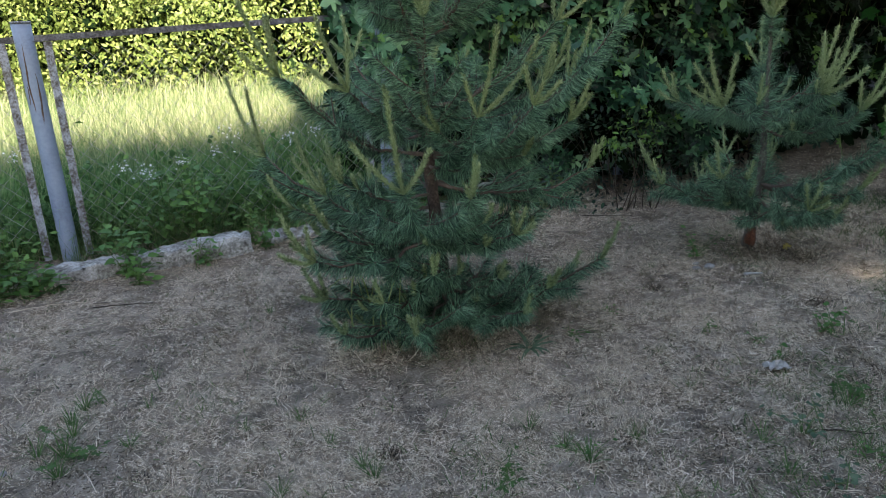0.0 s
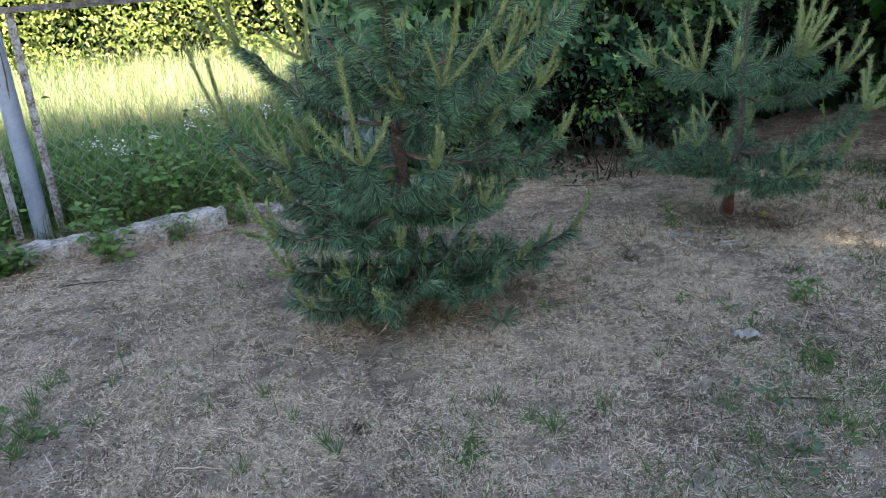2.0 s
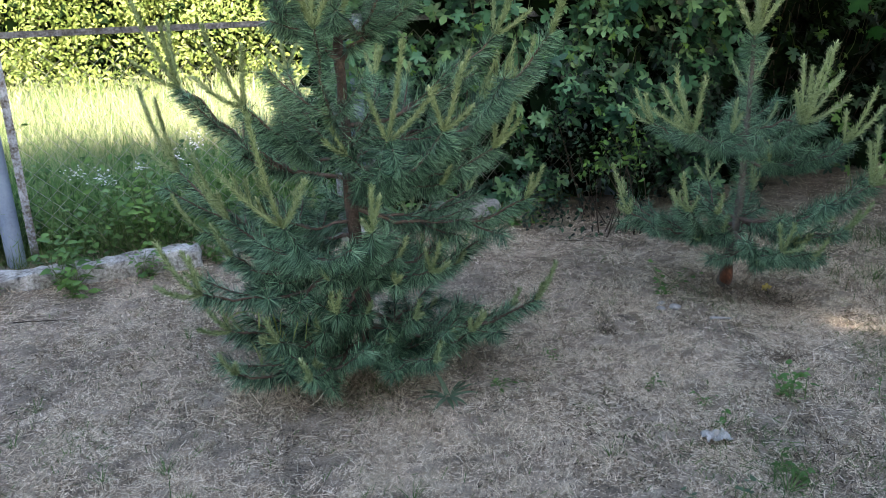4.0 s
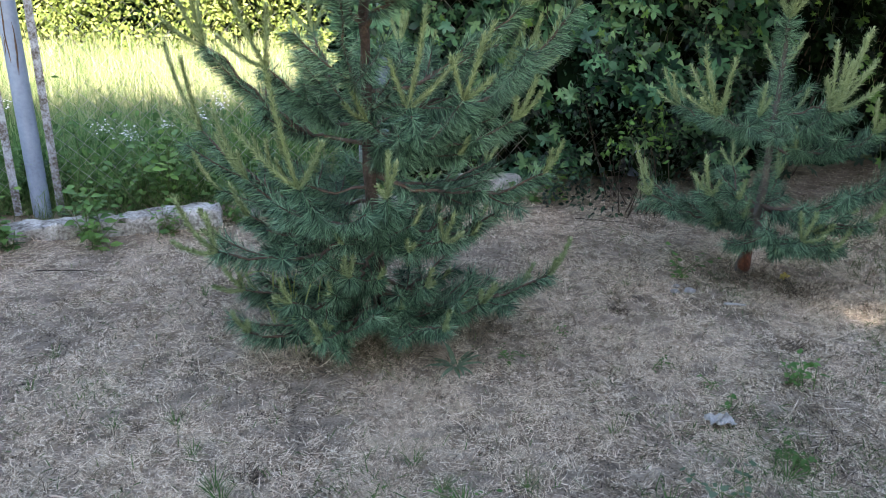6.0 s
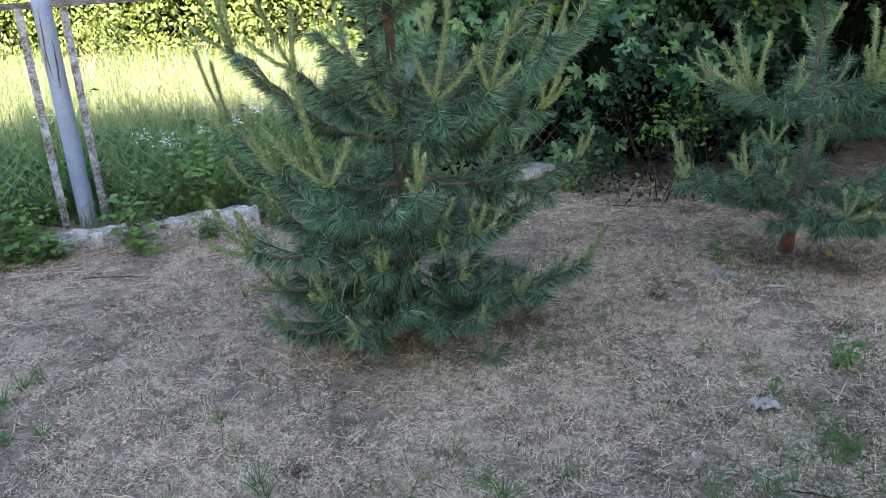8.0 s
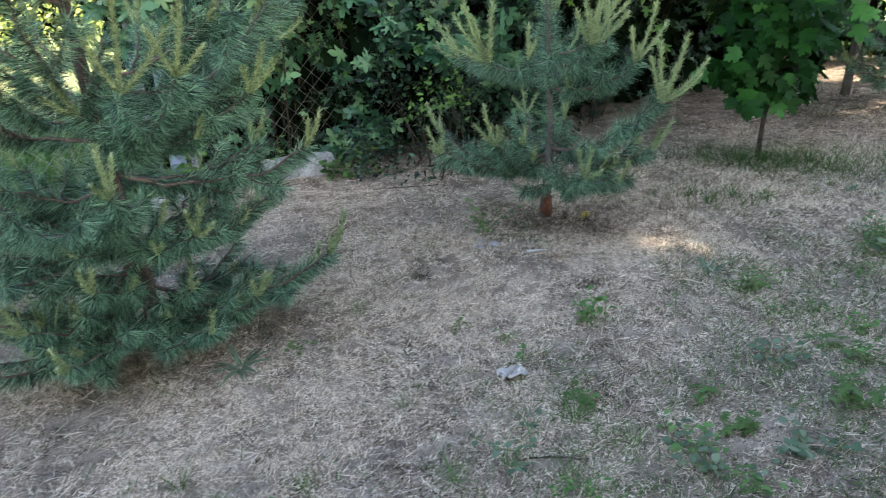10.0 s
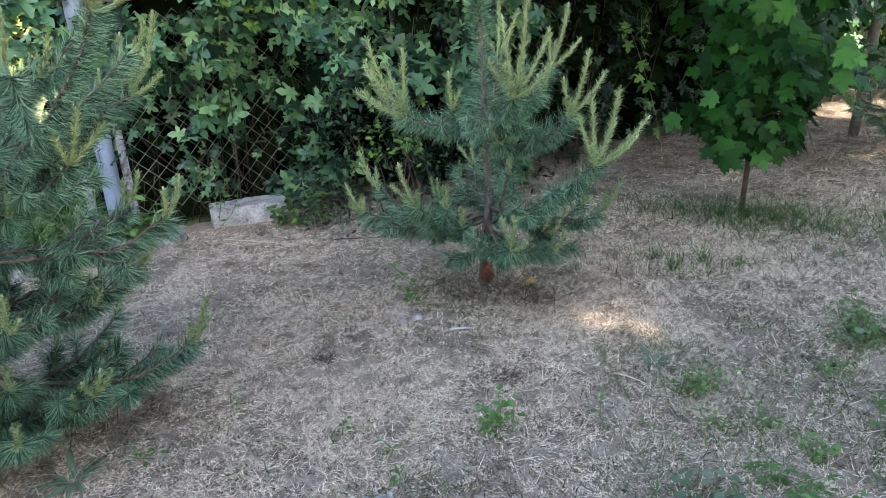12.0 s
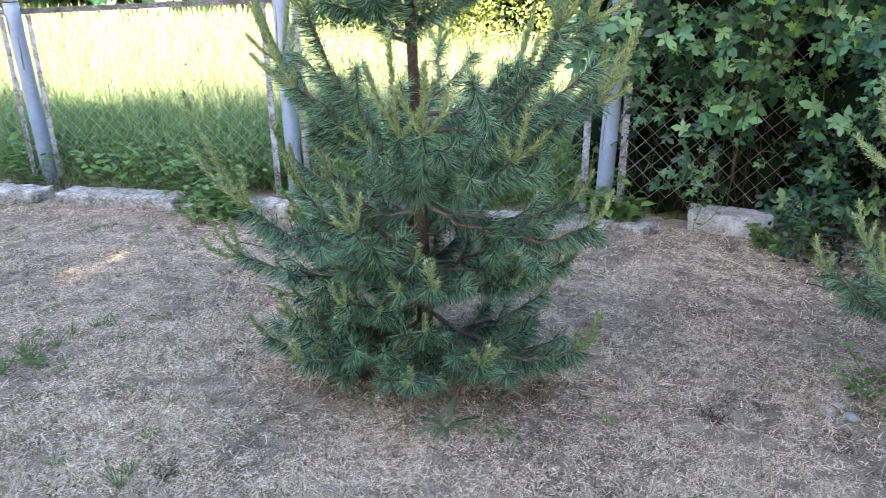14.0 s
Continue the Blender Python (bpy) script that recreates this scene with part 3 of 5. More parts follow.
def build_pine(name, base, trunk, r, boughs, seed, label, dense=1.0, wound=False, candle=1.0, bark=None, clad=0.62, side_odds=0.22, tuft=0.020, hug=0.74):
    """boughs: (height on the trunk, end of last year's wood, number of new shoots, their length)."""
    rng = np.random.default_rng(seed)
    tree = thing(name, base, label, "pine tree")
    B = np.array(base, float)
    tr = np.array(trunk, float) - B
    tz = np.linspace(0, 1, 40)
    zz = tr[0, 2] + (tr[-1, 2] - tr[0, 2]) * tz
    line = np.stack([np.interp(zz, tr[:, 2], tr[:, 0]), np.interp(zz, tr[:, 2], tr[:, 1]), zz], -1)
    rad = r * (1 - 0.72 * tz ** 0.8) * (1 + 0.05 * np.sin(zz * 31)) + 0.3 * r * np.exp(-((zz - zz[0]) / 0.06) ** 2)
    v, f = tube(line, rad, 14)
    v += 0.0022 * rng.normal(size=v.shape)
    part("trunk", shade_smooth(mesh_np("trunk", v, f)), bark or M_BARK, tree)
    if wound:
        vs, fs = tube(line[1:5] + np.array([0.008, -0.012, 0]), rad[1:5] * 1.0, 12)
        part("wound", shade_smooth(mesh_np("wound", vs + 0.003 * rng.normal(size=vs.shape), fs)), M_RESIN, tree, "raw orange-red resin wound at the foot")
    up = np.array([0, 0, 1.0])

    def at_trunk(z):
        return np.array([np.interp(z, tr[:, 2], tr[:, 0]), np.interp(z, tr[:, 2], tr[:, 1]), z])

    # upper trunk carries its own needles
    upper = [p for p in line if p[2] > clad * tr[-1, 2]]
    if len(upper) > 3:
        part("trunk_needles", mesh_np("trunk_needles", *needle_cloud(upper, 0.012, 2300 * dense, 0.062, 0.0019, 0.45, rng)), M_NEEDLE, tree, "blue-green needles on the leading stem")
    for bz, end, n_new, l_new in boughs:
        p0, p1 = at_trunk(bz + 0.04 * rng.normal()), np.array(end, float) - B
        ln = np.linalg.norm(p1 - p0)
        wood, green, fresh = [], [], []
        main = curve(p0, p1, (0, 0, -0.09 * ln - 0.02), 12)
        main[1:-1] += 0.008 * rng.normal(size=(10, 3))
        rb = 0.0045 + 0.008 * ln
        wood.append(tube(main, np.linspace(rb, 0.0042, 12), 6))
        green.append(needle_cloud(main, 0.004, 2100 * dense, 0.068, 0.0022, 0.60, rng, 0.12, 0.9))
        tips = [(p1, unit(p1 - main[-4]))]
        # side shoots from the yearly joints of the bough
        for frac in (0.42, 0.68):
            if ln * frac < 0.16:
                continue
            j = main[int(frac * 11)]
            fwd = unit(main[int(frac * 11) + 1] - j)
            side = unit(np.cross(fwd, up))
            for s in (-1, 1):
                for _ in range(1 if frac > 0.5 or ln < 0.45 else 2):
                    dirn = unit(fwd * rng.uniform(0.6, 1.0) + side * s * rng.uniform(0.5, 0.95) + up * rng.uniform(-0.05, 0.4))
                    sl = ln * rng.uniform(0.24, 0.42)
                    q = j + dirn * sl
                    br = curve(j, q, (0, 0, -0.05 * sl), 6)
                    wood.append(tube(br, np.linspace(0.0045, 0.003, 6), 5))
                    green.append(needle_cloud(br, 0.003, 1900 * dense, 0.062, 0.0022, 0.62, rng, 0.10, 0.75))
                    tips.append((q, dirn))
        for k, (q, dirn) in enumerate(tips):
            cnt = n_new if k == 0 else (int(rng.integers(1, 3)) if rng.uniform() < side_odds else 0)
            # a rosette of old needles under the new shoots
            back = np.stack([q - dirn * 0.05, q - dirn * 0.02, q + dirn * 0.006])
            green.append(needle_cloud(back, 0.003, 1100 * dense, 0.066, 0.0022, 0.60, rng))
            side1 = unit(np.cross(dirn, up + 0.05 * rng.normal(size=3)))
            side2 = np.cross(side1, dirn)
            turn_ = rng.uniform(0, 6.28)
            for c in range(cnt):
                first = c == 0
                an = turn_ + 6.28 * c / max(1, cnt - 1) + 0.25 * rng.normal()
                ring = math.cos(an) * side1 + math.sin(an) * side2
                d0 = unit(dirn + (0.0 if first else 1.0) * ring + 0.25 * up)
                d1 = unit(0.45 * dirn + (0.05 if first else 0.72) * ring + up * rng.uniform(0.9, 1.3))
                l_ = l_new * (1.08 if first else rng.uniform(0.5, 0.95)) * (1.0 if k == 0 else 0.5) * candle
                tt = np.linspace(0, 1, 7)[:, None]
                st = q + l_ * (d0 * (tt - 0.5 * tt ** 2) * 0.9 + d1 * 0.62 * tt ** 2 + 0.28 * d1 * tt)
                stem_ = tube(st, np.linspace(0.0048, 0.0038, 7), 5)
                bud = tube(np.stack([st[-1], st[-1] + unit(st[-1] - st[-2]) * 0.014]), np.array([0.0048, 0.0022]), 5)
                fresh.append(join([stem_, needle_cloud(st, 0.003, 3000 if tuft < 0.018 else 1700, tuft, 0.0021, hug, rng, 0.02), bud]))
        br_ob = part("bough", mesh_np("bough", *join(wood)), M_TWIG, tree)
        part("needles", mesh_np("needles", *join(green)), M_NEEDLE, br_ob, "long blue-green needles")
        for one in fresh:
            part("new_shoot", mesh_np("new_shoot", *one), M_CANDLE, br_ob, "yellow-green upright new shoot")
    return tree


PINE1 = [
    (0.74, (-2.13, 2.07, 1.10), 4, 0.24), (0.78, (-1.785, 2.09, 1.05), 3, 0.20), (0.78, (-1.45, 2.12, 1.30), 4, 0.16),
    (0.76, (-1.178, 2.383, 0.99), 3, 0.15), (0.78, (-1.40, 2.36, 0.94), 3, 0.24), (0.74, (-1.17, 2.638, 0.90), 3, 0.12),
    (0.80, (-0.99, 2.68, 1.27), 3, 0.16), (0.76, (-1.5, 2.98, 1.0), 3, 0.15), (0.78, (-2.36, 2.74, 1.12), 3, 0.15), (0.78, (-2.08, 3.0, 1.08), 3, 0.15),
    (1.20, (-1.95, 2.28, 1.55), 3, 0.2), (1.20, (-1.38, 2.42, 1.58), 3, 0.2), (1.20, (-1.64, 2.84, 1.55), 3, 0.2), (1.20, (-1.66, 2.16, 1.6), 3, 0.2),
    (0.44, (-1.402, 1.909, 0.75), 3, 0.27), (0.42, (-1.96, 2.10, 0.64), 3, 0.18), (0.44, (-2.42, 2.20, 0.74), 3, 0.26), (0.46, (-1.33, 2.20, 0.68), 3, 0.12),
    (0.42, (-1.50, 2.74, 0.47), 2, 0.06), (0.42, (-1.45, 2.95, 0.45), 3, 0.09), (0.44, (-1.29, 2.43, 0.49), 3, 0.09),
    (0.44, (-1.87, 2.97, 0.47), 3, 0.10), (0.44, (-2.25, 2.72, 0.5), 3, 0.12), (0.42, (-1.80, 1.86, 0.46), 3, 0.18),
    (0.86, (-1.36, 2.99, 1.02), 4, 0.18), (0.98, (-1.40, 2.96, 1.26), 4, 0.16), (0.90, (-1.46, 3.05, 1.05), 3, 0.14),
    (0.18, (-1.20, 2.34, 0.22), 2, 0.06), (0.28, (-1.50, 2.18, 0.36), 2, 0.08), (0.22, (-1.62, 2.02, 0.28), 2, 0.08), (0.26, (-1.36, 2.42, 0.30), 2, 0.06), (0.30, (-1.58, 2.24, 0.30), 1, 0.06),
    (0.34, (-2.12, 2.20, 0.42), 2, 0.10), (0.34, (-2.16, 2.55, 0.42), 2, 0.10), (0.36, (-1.96, 2.10, 0.50), 2, 0.10), (0.34, (-1.66, 2.92, 0.40), 2, 0.08),
    (0.62, (-1.22, 2.92, 0.66), 2, 0.10), (0.60, (-1.58, 3.02, 0.62), 2, 0.10), (0.60, (-2.12, 2.84, 0.64), 2, 0.10), (0.58, (-2.22, 2.46, 0.62), 2, 0.12), (0.58, (-1.98, 2.22, 0.66), 2, 0.1),
    (0.16, (-1.475, 2.03, 0.19), 3, 0.06), (0.18, (-1.22, 2.57, 0.23), 3, 0.07), (0.22, (-1.12, 2.85, 0.29), 3, 0.12),
    (0.18, (-1.33, 2.95, 0.16), 2, 0.08), (0.16, (-2.2, 2.27, 0.07), 2, 0.08), (0.2, (-1.95, 2.05, 0.22), 3, 0.12),
    (0.2, (-1.74, 1.92, 0.16), 2, 0.08), (0.2, (-2.05, 2.75, 0.2), 2, 0.1), (0.2, (-1.75, 3.0, 0.2), 2, 0.1),
]
build_pine("pine_tree", (-1.68, 2.50, -0.01), [(-1.68, 2.50, -0.01), (-1.745, 2.50, 0.75), (-1.74, 2.48, 1.3), (-1.72, 2.47, 2.0)], 0.034, PINE1, 11,
           "young pine with dense blue-green needles and pale shoots", dense=0.95, clad=0.74, side_odds=0.16, tuft=0.0175, hug=0.78)
PINE2 = [
    (0.74, (-0.92, 3.81, 0.83), 7, 0.23), (0.76, (-0.50, 3.87, 0.89), 7, 0.25), (0.76, (-1.25, 4.15, 0.80), 4, 0.14), (0.74, (-0.36, 4.02, 0.80), 4, 0.18), (0.78, (-0.62, 4.45, 0.92), 4, 0.18), (0.78, (-0.95, 4.62, 0.95), 4, 0.2),
    (1.10, (-0.835, 4.245, 1.225), 9, 0.22),
    (0.36, (-0.22, 3.91, 0.66), 7, 0.21), (0.32, (-1.21, 3.86, 0.40), 4, 0.10), (0.34, (-1.40, 4.22, 0.38), 3, 0.14), (0.32, (-0.49, 3.79, 0.36), 3, 0.12), (0.34, (-0.81, 4.40, 0.46), 3, 0.2),
    (0.36, (-0.90, 3.80, 0.47), 3, 0.14), (0.33, (-0.35, 4.3, 0.36), 3, 0.12), (0.29, (-0.42, 4.02, 0.28), 2, 0.10), (0.30, (-1.15, 4.35, 0.30), 2, 0.10), (0.34, (-1.1, 4.6, 0.44), 3, 0.12),
]
build_pine("pine_tree", (-0.84, 4.21, 0.0), [(-0.84, 4.21, 0.0), (-0.80, 4.20, 0.46), (-0.83, 4.25, 1.05), (-0.835, 4.245, 1.215)], 0.026, PINE2, 23,
           "small pine with tall yellow-green candles and a wounded foot", wound=True, bark=M_GREYBARK, clad=0.3, tuft=0.022, hug=0.72)
PINE3 = [(0.28 + 0.3 * k, (0.84 + 0.62 * math.cos(k * 2.1 + q), 7.36 + 0.62 * math.sin(k * 2.1 + q), 0.36 + 0.34 * k), 3, 0.12) for k in range(5) for q in (0.3, 1.5, 2.7, 3.9, 5.1)]
build_pine("pine_tree", (0.78, 7.34, -0.03), [(0.78, 7.34, -0.03), (0.86, 7.36, 0.5), (0.95, 7.4, 1.6), (0.98, 7.4, 2.2)], 0.036, PINE3, 31,
           "farther pine with a bare reddish lower trunk", dense=0.6)


# ---------------------------------------------------------------- leaves of hedge, bushes and trees
def leaves(shape, pos, size, face, rng, wobble=0.5, droop=0.5):
    """Leaves at places, their faces roughly towards face, tips hanging."""
    n = len(pos)
    nrm = unit(np.asarray(face) + wobble * rng.normal(size=(n, 3)))
    axis = unit(np.array([0, 0, -droop]) + 0.6 * rng.normal(size=(n, 3)))
    axis = unit(axis - nrm * (axis * nrm).sum(-1, keepdims=True))
    return scatter(shape, frames_along(axis, nrm), pos, size)


def single_leaf(me, ob_parent, pos, axis, nrm, size):
    ob = new("leaf", me)
    ob.parent = ob_parent
    R = frames_along(np.array([axis]), np.array([nrm]))[0]
    m = Matrix.Identity(4)
    for i in range(3):
        for j in range(3):
            m[i][j] = float(R[i, j] * size)
        m[i][3] = float(pos[i])
    ob.matrix_basis = m
    return ob


def leaf_parts(shape, pos, size, face, rng, mat, parent, wobble=0.5, droop=0.6):
    """Each leaf an object of its own on one shared mesh."""
    me = mesh_np("leaf", *shape)
    me.materials.append(mat)
    for p, s in zip(pos, size):
        nrm = unit(np.asarray(face, float) + wobble * rng.normal(size=3))
        axis = unit(np.array([0, 0, -droop]) + 0.6 * rng.normal(size=3))
        axis = unit(axis - nrm * (axis @ nrm))
        single_leaf(me, parent, p, axis, nrm, s)


def hedge_front(a, z):
    """How far in front of the fence the hedge reaches."""
    bulge = 0.22 + 0.5 * smooth(a, 3.0, 4.4)
    bulge += 0.35 * np.exp(-((a - 3.75) / 0.5) ** 2) * (1 - smooth(z, 0.7, 1.2))
    bulge += 0.16 * bumps(a, z, 0.45, 2) + 0.10 * bumps(a, z, 0.2, 5)
    low = smooth(z, 0.1, 0.8)
    return -(bulge * (0.45 + 0.40 * smooth(a, 3.9, 4.7) + (0.55 - 0.40 * smooth(a, 3.9, 4.7)) * low)) * (1 - 0.25 * smooth(-a, -2.9, -2.0)) + 0.32 * (1 - smooth(a, 2.2, 3.1)) * (1 - smooth(z, 0.7, 1.0))


def to_world(a, b, z):
    p = FO[None] + FD[None] * np.asarray(a)[:, None] + FN[None] * np.asarray(b)[:, None]
    return np.c_[p, z]


FD3 = np.array([FD[0], FD[1], 0.0])


def build_hedge():
    rng = np.random.default_rng(5)
    hedge = thing("vine_hedge", at_fence(4, 0.2, -0.05), "tall hedge overgrown with lobed climbing vine leaves", "hedge")
    base = np.array(hedge.location)
    face = np.array([-FN[0] * 0.75, -FN[1] * 0.75, 0.65])

    def sheet(n, a0, a1, z0, z1, depth, thin=None):
        a, z = rng.uniform(a0, a1, n), rng.uniform(z0, z1, n)
        b = hedge_front(a, z) + np.abs(rng.normal(0, depth, n))
        keep = bumps(a, z, 0.33, 8) + 0.6 * bumps(a, z, 0.13, 3) + rng.normal(0, 0.22, n) > -0.22 + 0.30 * smooth(a, 3.3, 4.0) * (1 - smooth(z, 0.6, 1.0)) + 0.6 * (1 - smooth(z, 0.5, 1.1)) * (a < 4.3)
        if thin is not None:
            keep &= rng.uniform(size=n) < thin(a, z)
        a, b, z = a[keep], b[keep], z[keep]
        return to_world(a, b, z) - base, a, z

    edge = lambda a, z: smooth(a + 1.3 * z, 2.9, 3.4) * (1 - 0.75 * (1 - smooth(z, 0.45, 0.9)) * (1 - smooth(a, 2.9, 3.5)))
    p, a, z = sheet(5800, 1.8, 4.8, 0.0, 2.5, 0.07, edge)
    near = rng.permutation(len(p))[:300]
    leaf_parts(VINE, p[near], rng.uniform(0.08, 0.14, len(near)), face, rng, M_VINE, hedge, 0.45)
    rest = np.setdiff1d(np.arange(len(p)), near)
    part("vine_leaves", mesh_np("vine_leaves", *leaves(VINE, p[rest], rng.uniform(0.065, 0.135, len(rest)), face, rng, 0.5)), M_VINE, hedge)
    hedge.children[-1]["kind"] = "stuff"
    # far vine leaves take the darker bush colour, which paints in their shade
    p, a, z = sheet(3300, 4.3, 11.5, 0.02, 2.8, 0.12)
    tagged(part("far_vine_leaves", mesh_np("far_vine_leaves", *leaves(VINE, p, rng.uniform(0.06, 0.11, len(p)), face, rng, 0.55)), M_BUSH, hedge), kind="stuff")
    p, a, z = sheet(230, 1.9, 5.5, 0.5, 2.4, 0.02, edge)
    p = p + face * 0.05
    tagged(part("young_leaves", mesh_np("young_leaves", *leaves(VINE, p, rng.uniform(0.04, 0.075, len(p)), face, rng, 0.6)), M_VINE_NEW, hedge, "bright young vine leaves"), kind="stuff")
    # leaves that hang over and grow through the mesh
    n = 1100
    a, z = rng.uniform(2.2, 3.5, n), 0.05 + 1.2 * rng.uniform(size=n) ** 0.8
    keep = bumps(a, z, 0.28, 21) + rng.normal(0, 0.3, n) + 0.9 * (z - 0.62) > 0.02
    a, z = a[keep], z[keep]
    p = to_world(a, rng.uniform(-0.07, 0.06, len(a)), z) - base
    tagged(part("mesh_leaves", mesh_np("mesh_leaves", *leaves(VINE, p, rng.uniform(0.045, 0.085, len(p)), face, rng, 0.6)), M_VINE, hedge, "vine leaves growing through the wire"), kind="stuff")
    # inner mass of leaves, their near-black colour standing in for deep shade
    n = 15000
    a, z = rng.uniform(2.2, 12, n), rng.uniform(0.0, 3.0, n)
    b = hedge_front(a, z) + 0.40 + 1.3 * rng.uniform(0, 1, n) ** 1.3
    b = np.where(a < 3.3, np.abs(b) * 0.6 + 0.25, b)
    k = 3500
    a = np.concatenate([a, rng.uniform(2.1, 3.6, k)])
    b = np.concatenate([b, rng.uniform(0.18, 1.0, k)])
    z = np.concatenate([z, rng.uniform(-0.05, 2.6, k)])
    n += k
    tagged(part("inner_leaves", mesh_np("inner_leaves", *leaves(BROAD, to_world(a, b, z) - base, rng.uniform(0.12, 0.26, n), face, rng, 0.8)), M_SHADELEAF, hedge, "inner leaves coloured near black as painted shade"), kind="stuff")
    stems = []
    for _ in range(44):
        a0 = rng.uniform(2.9, 8.5)
        z1 = rng.uniform(0.8, 2.4)
        b0, b1 = rng.uniform(-0.1, 0.4), float(hedge_front(np.array(a0), np.array(1.2))) + rng.uniform(0.0, 0.3)
        q0, q1 = to_world([a0], [b0], [-0.08])[0], to_world([a0 + rng.normal(0, 0.35)], [b1], [z1])[0]
        stems.append(tube(curve(q0, q1, 0.12 * rng.normal(size=3), 7) - base, np.linspace(0.007, 0.0025, 7) * rng.uniform(0.5, 1.5), 5))
    # dry stalks standing in the mesh beside the block
    for _ in range(60):
        a0 = rng.uniform(2.25, 3.5)
        q0 = to_world([a0], [rng.uniform(0.0, 0.16)], [-0.08])[0]
        q1 = to_world([a0 + rng.normal(0, 0.2)], [rng.uniform(-0.06, 0.14)], [rng.uniform(0.25, 1.0)])[0]
        stems.append(tube(curve(q0, q1, 0.09 * rng.normal(size=3), 7) - base, np.linspace(0.004, 0.0015, 7) * rng.uniform(0.5, 1.2), 4))
    for _ in range(16):
        a0, z0 = rng.uniform(2.3, 4.6), rng.uniform(0.7, 1.7)
        b0 = float(hedge_front(np.array(a0), np.array(z0))) - 0.03
        q0 = to_world([a0], [b0], [z0])[0]
        q1 = q0 + np.array([0.08 * rng.normal(), 0.08 * rng.normal(), -rng.uniform(0.25, 0.6)])
        stems.append(tube(curve(q0, q1, 0.03 * rng.normal(size=3), 8) - base, np.full(8, 0.0016), 4))
    for one in stems:
        part("stem", mesh_np("stem", *one), M_STEM, hedge, "thin brown woody stem")
    # a long shoot that arches to the ground behind the small pine
    t = np.linspace(0, 1, 16)
    pts = np.array([-0.69, 6.56, -0.06]) + np.stack([-0.28 * t ** 1.2, -0.04 * t, 1.02 * t + 0.06 * np.sin(3.1 * t)], -1) - base
    part("runner", mesh_np("runner", *tube(pts, np.linspace(0.0034, 0.0016, 16), 5)), M_GREENSTEM, hedge, "long vine shoot rooted in the earth")
    pos = pts[[4, 6, 8, 9, 11, 13, 14, 15, 15]] + 0.02 * rng.normal(size=(9, 3))
    tagged(part("runner_leaves", mesh_np("runner_leaves", *leaves(VINE, pos, rng.uniform(0.06, 0.10, 9), face, rng, 0.5, 0.5)), M_VINE_NEW, hedge, "pale leaves along the long shoot"))
    for k in range(26):
        a0, z0 = rng.uniform(2.3, 6.4), rng.uniform(0.95, 1.9)
        b0 = float(hedge_front(np.array(a0), np.array(z0))) - rng.uniform(0.02, 0.08)
        ln = rng.uniform(0.22, 0.62)
        t = np.linspace(0, 1, 12)
        q = to_world([a0], [b0], [z0])[0] - base
        pts = q + np.stack([0.02 * np.sin(5 * t + k), 0.02 * np.cos(4 * t + 2 * k), -ln * t], -1) + FD3 * (0.06 * rng.normal() * t)[:, None]
        part("runner", mesh_np("runner", *tube(pts, np.linspace(0.0022, 0.0012, 12), 4)), M_GREENSTEM, hedge, "hanging green vine runner")
        pick = np.array([5, 8, 11, 11, 11])
        pos = pts[pick] + 0.015 * rng.normal(size=(5, 3))
        tagged(part("runner_leaves", mesh_np("runner_leaves", *leaves(VINE, pos, rng.uniform(0.035, 0.065, 5), face, rng, 0.7, 0.6)), M_VINE_NEW, hedge, "small pale leaves on a hanging runner"))
        if k % 3 == 0:
            an = np.linspace(0, 5.2, 16)
            ring = pts[7] + 0.05 * (np.stack([np.cos(an) - 1] * 3, -1) * FD3 + np.stack([0 * an, 0 * an, np.sin(an)], -1))
            part("tendril", mesh_np("tendril", *tube(ring, np.full(16, 0.0011), 4)), M_GREENSTEM, hedge, "curled vine tendril")


build_hedge()


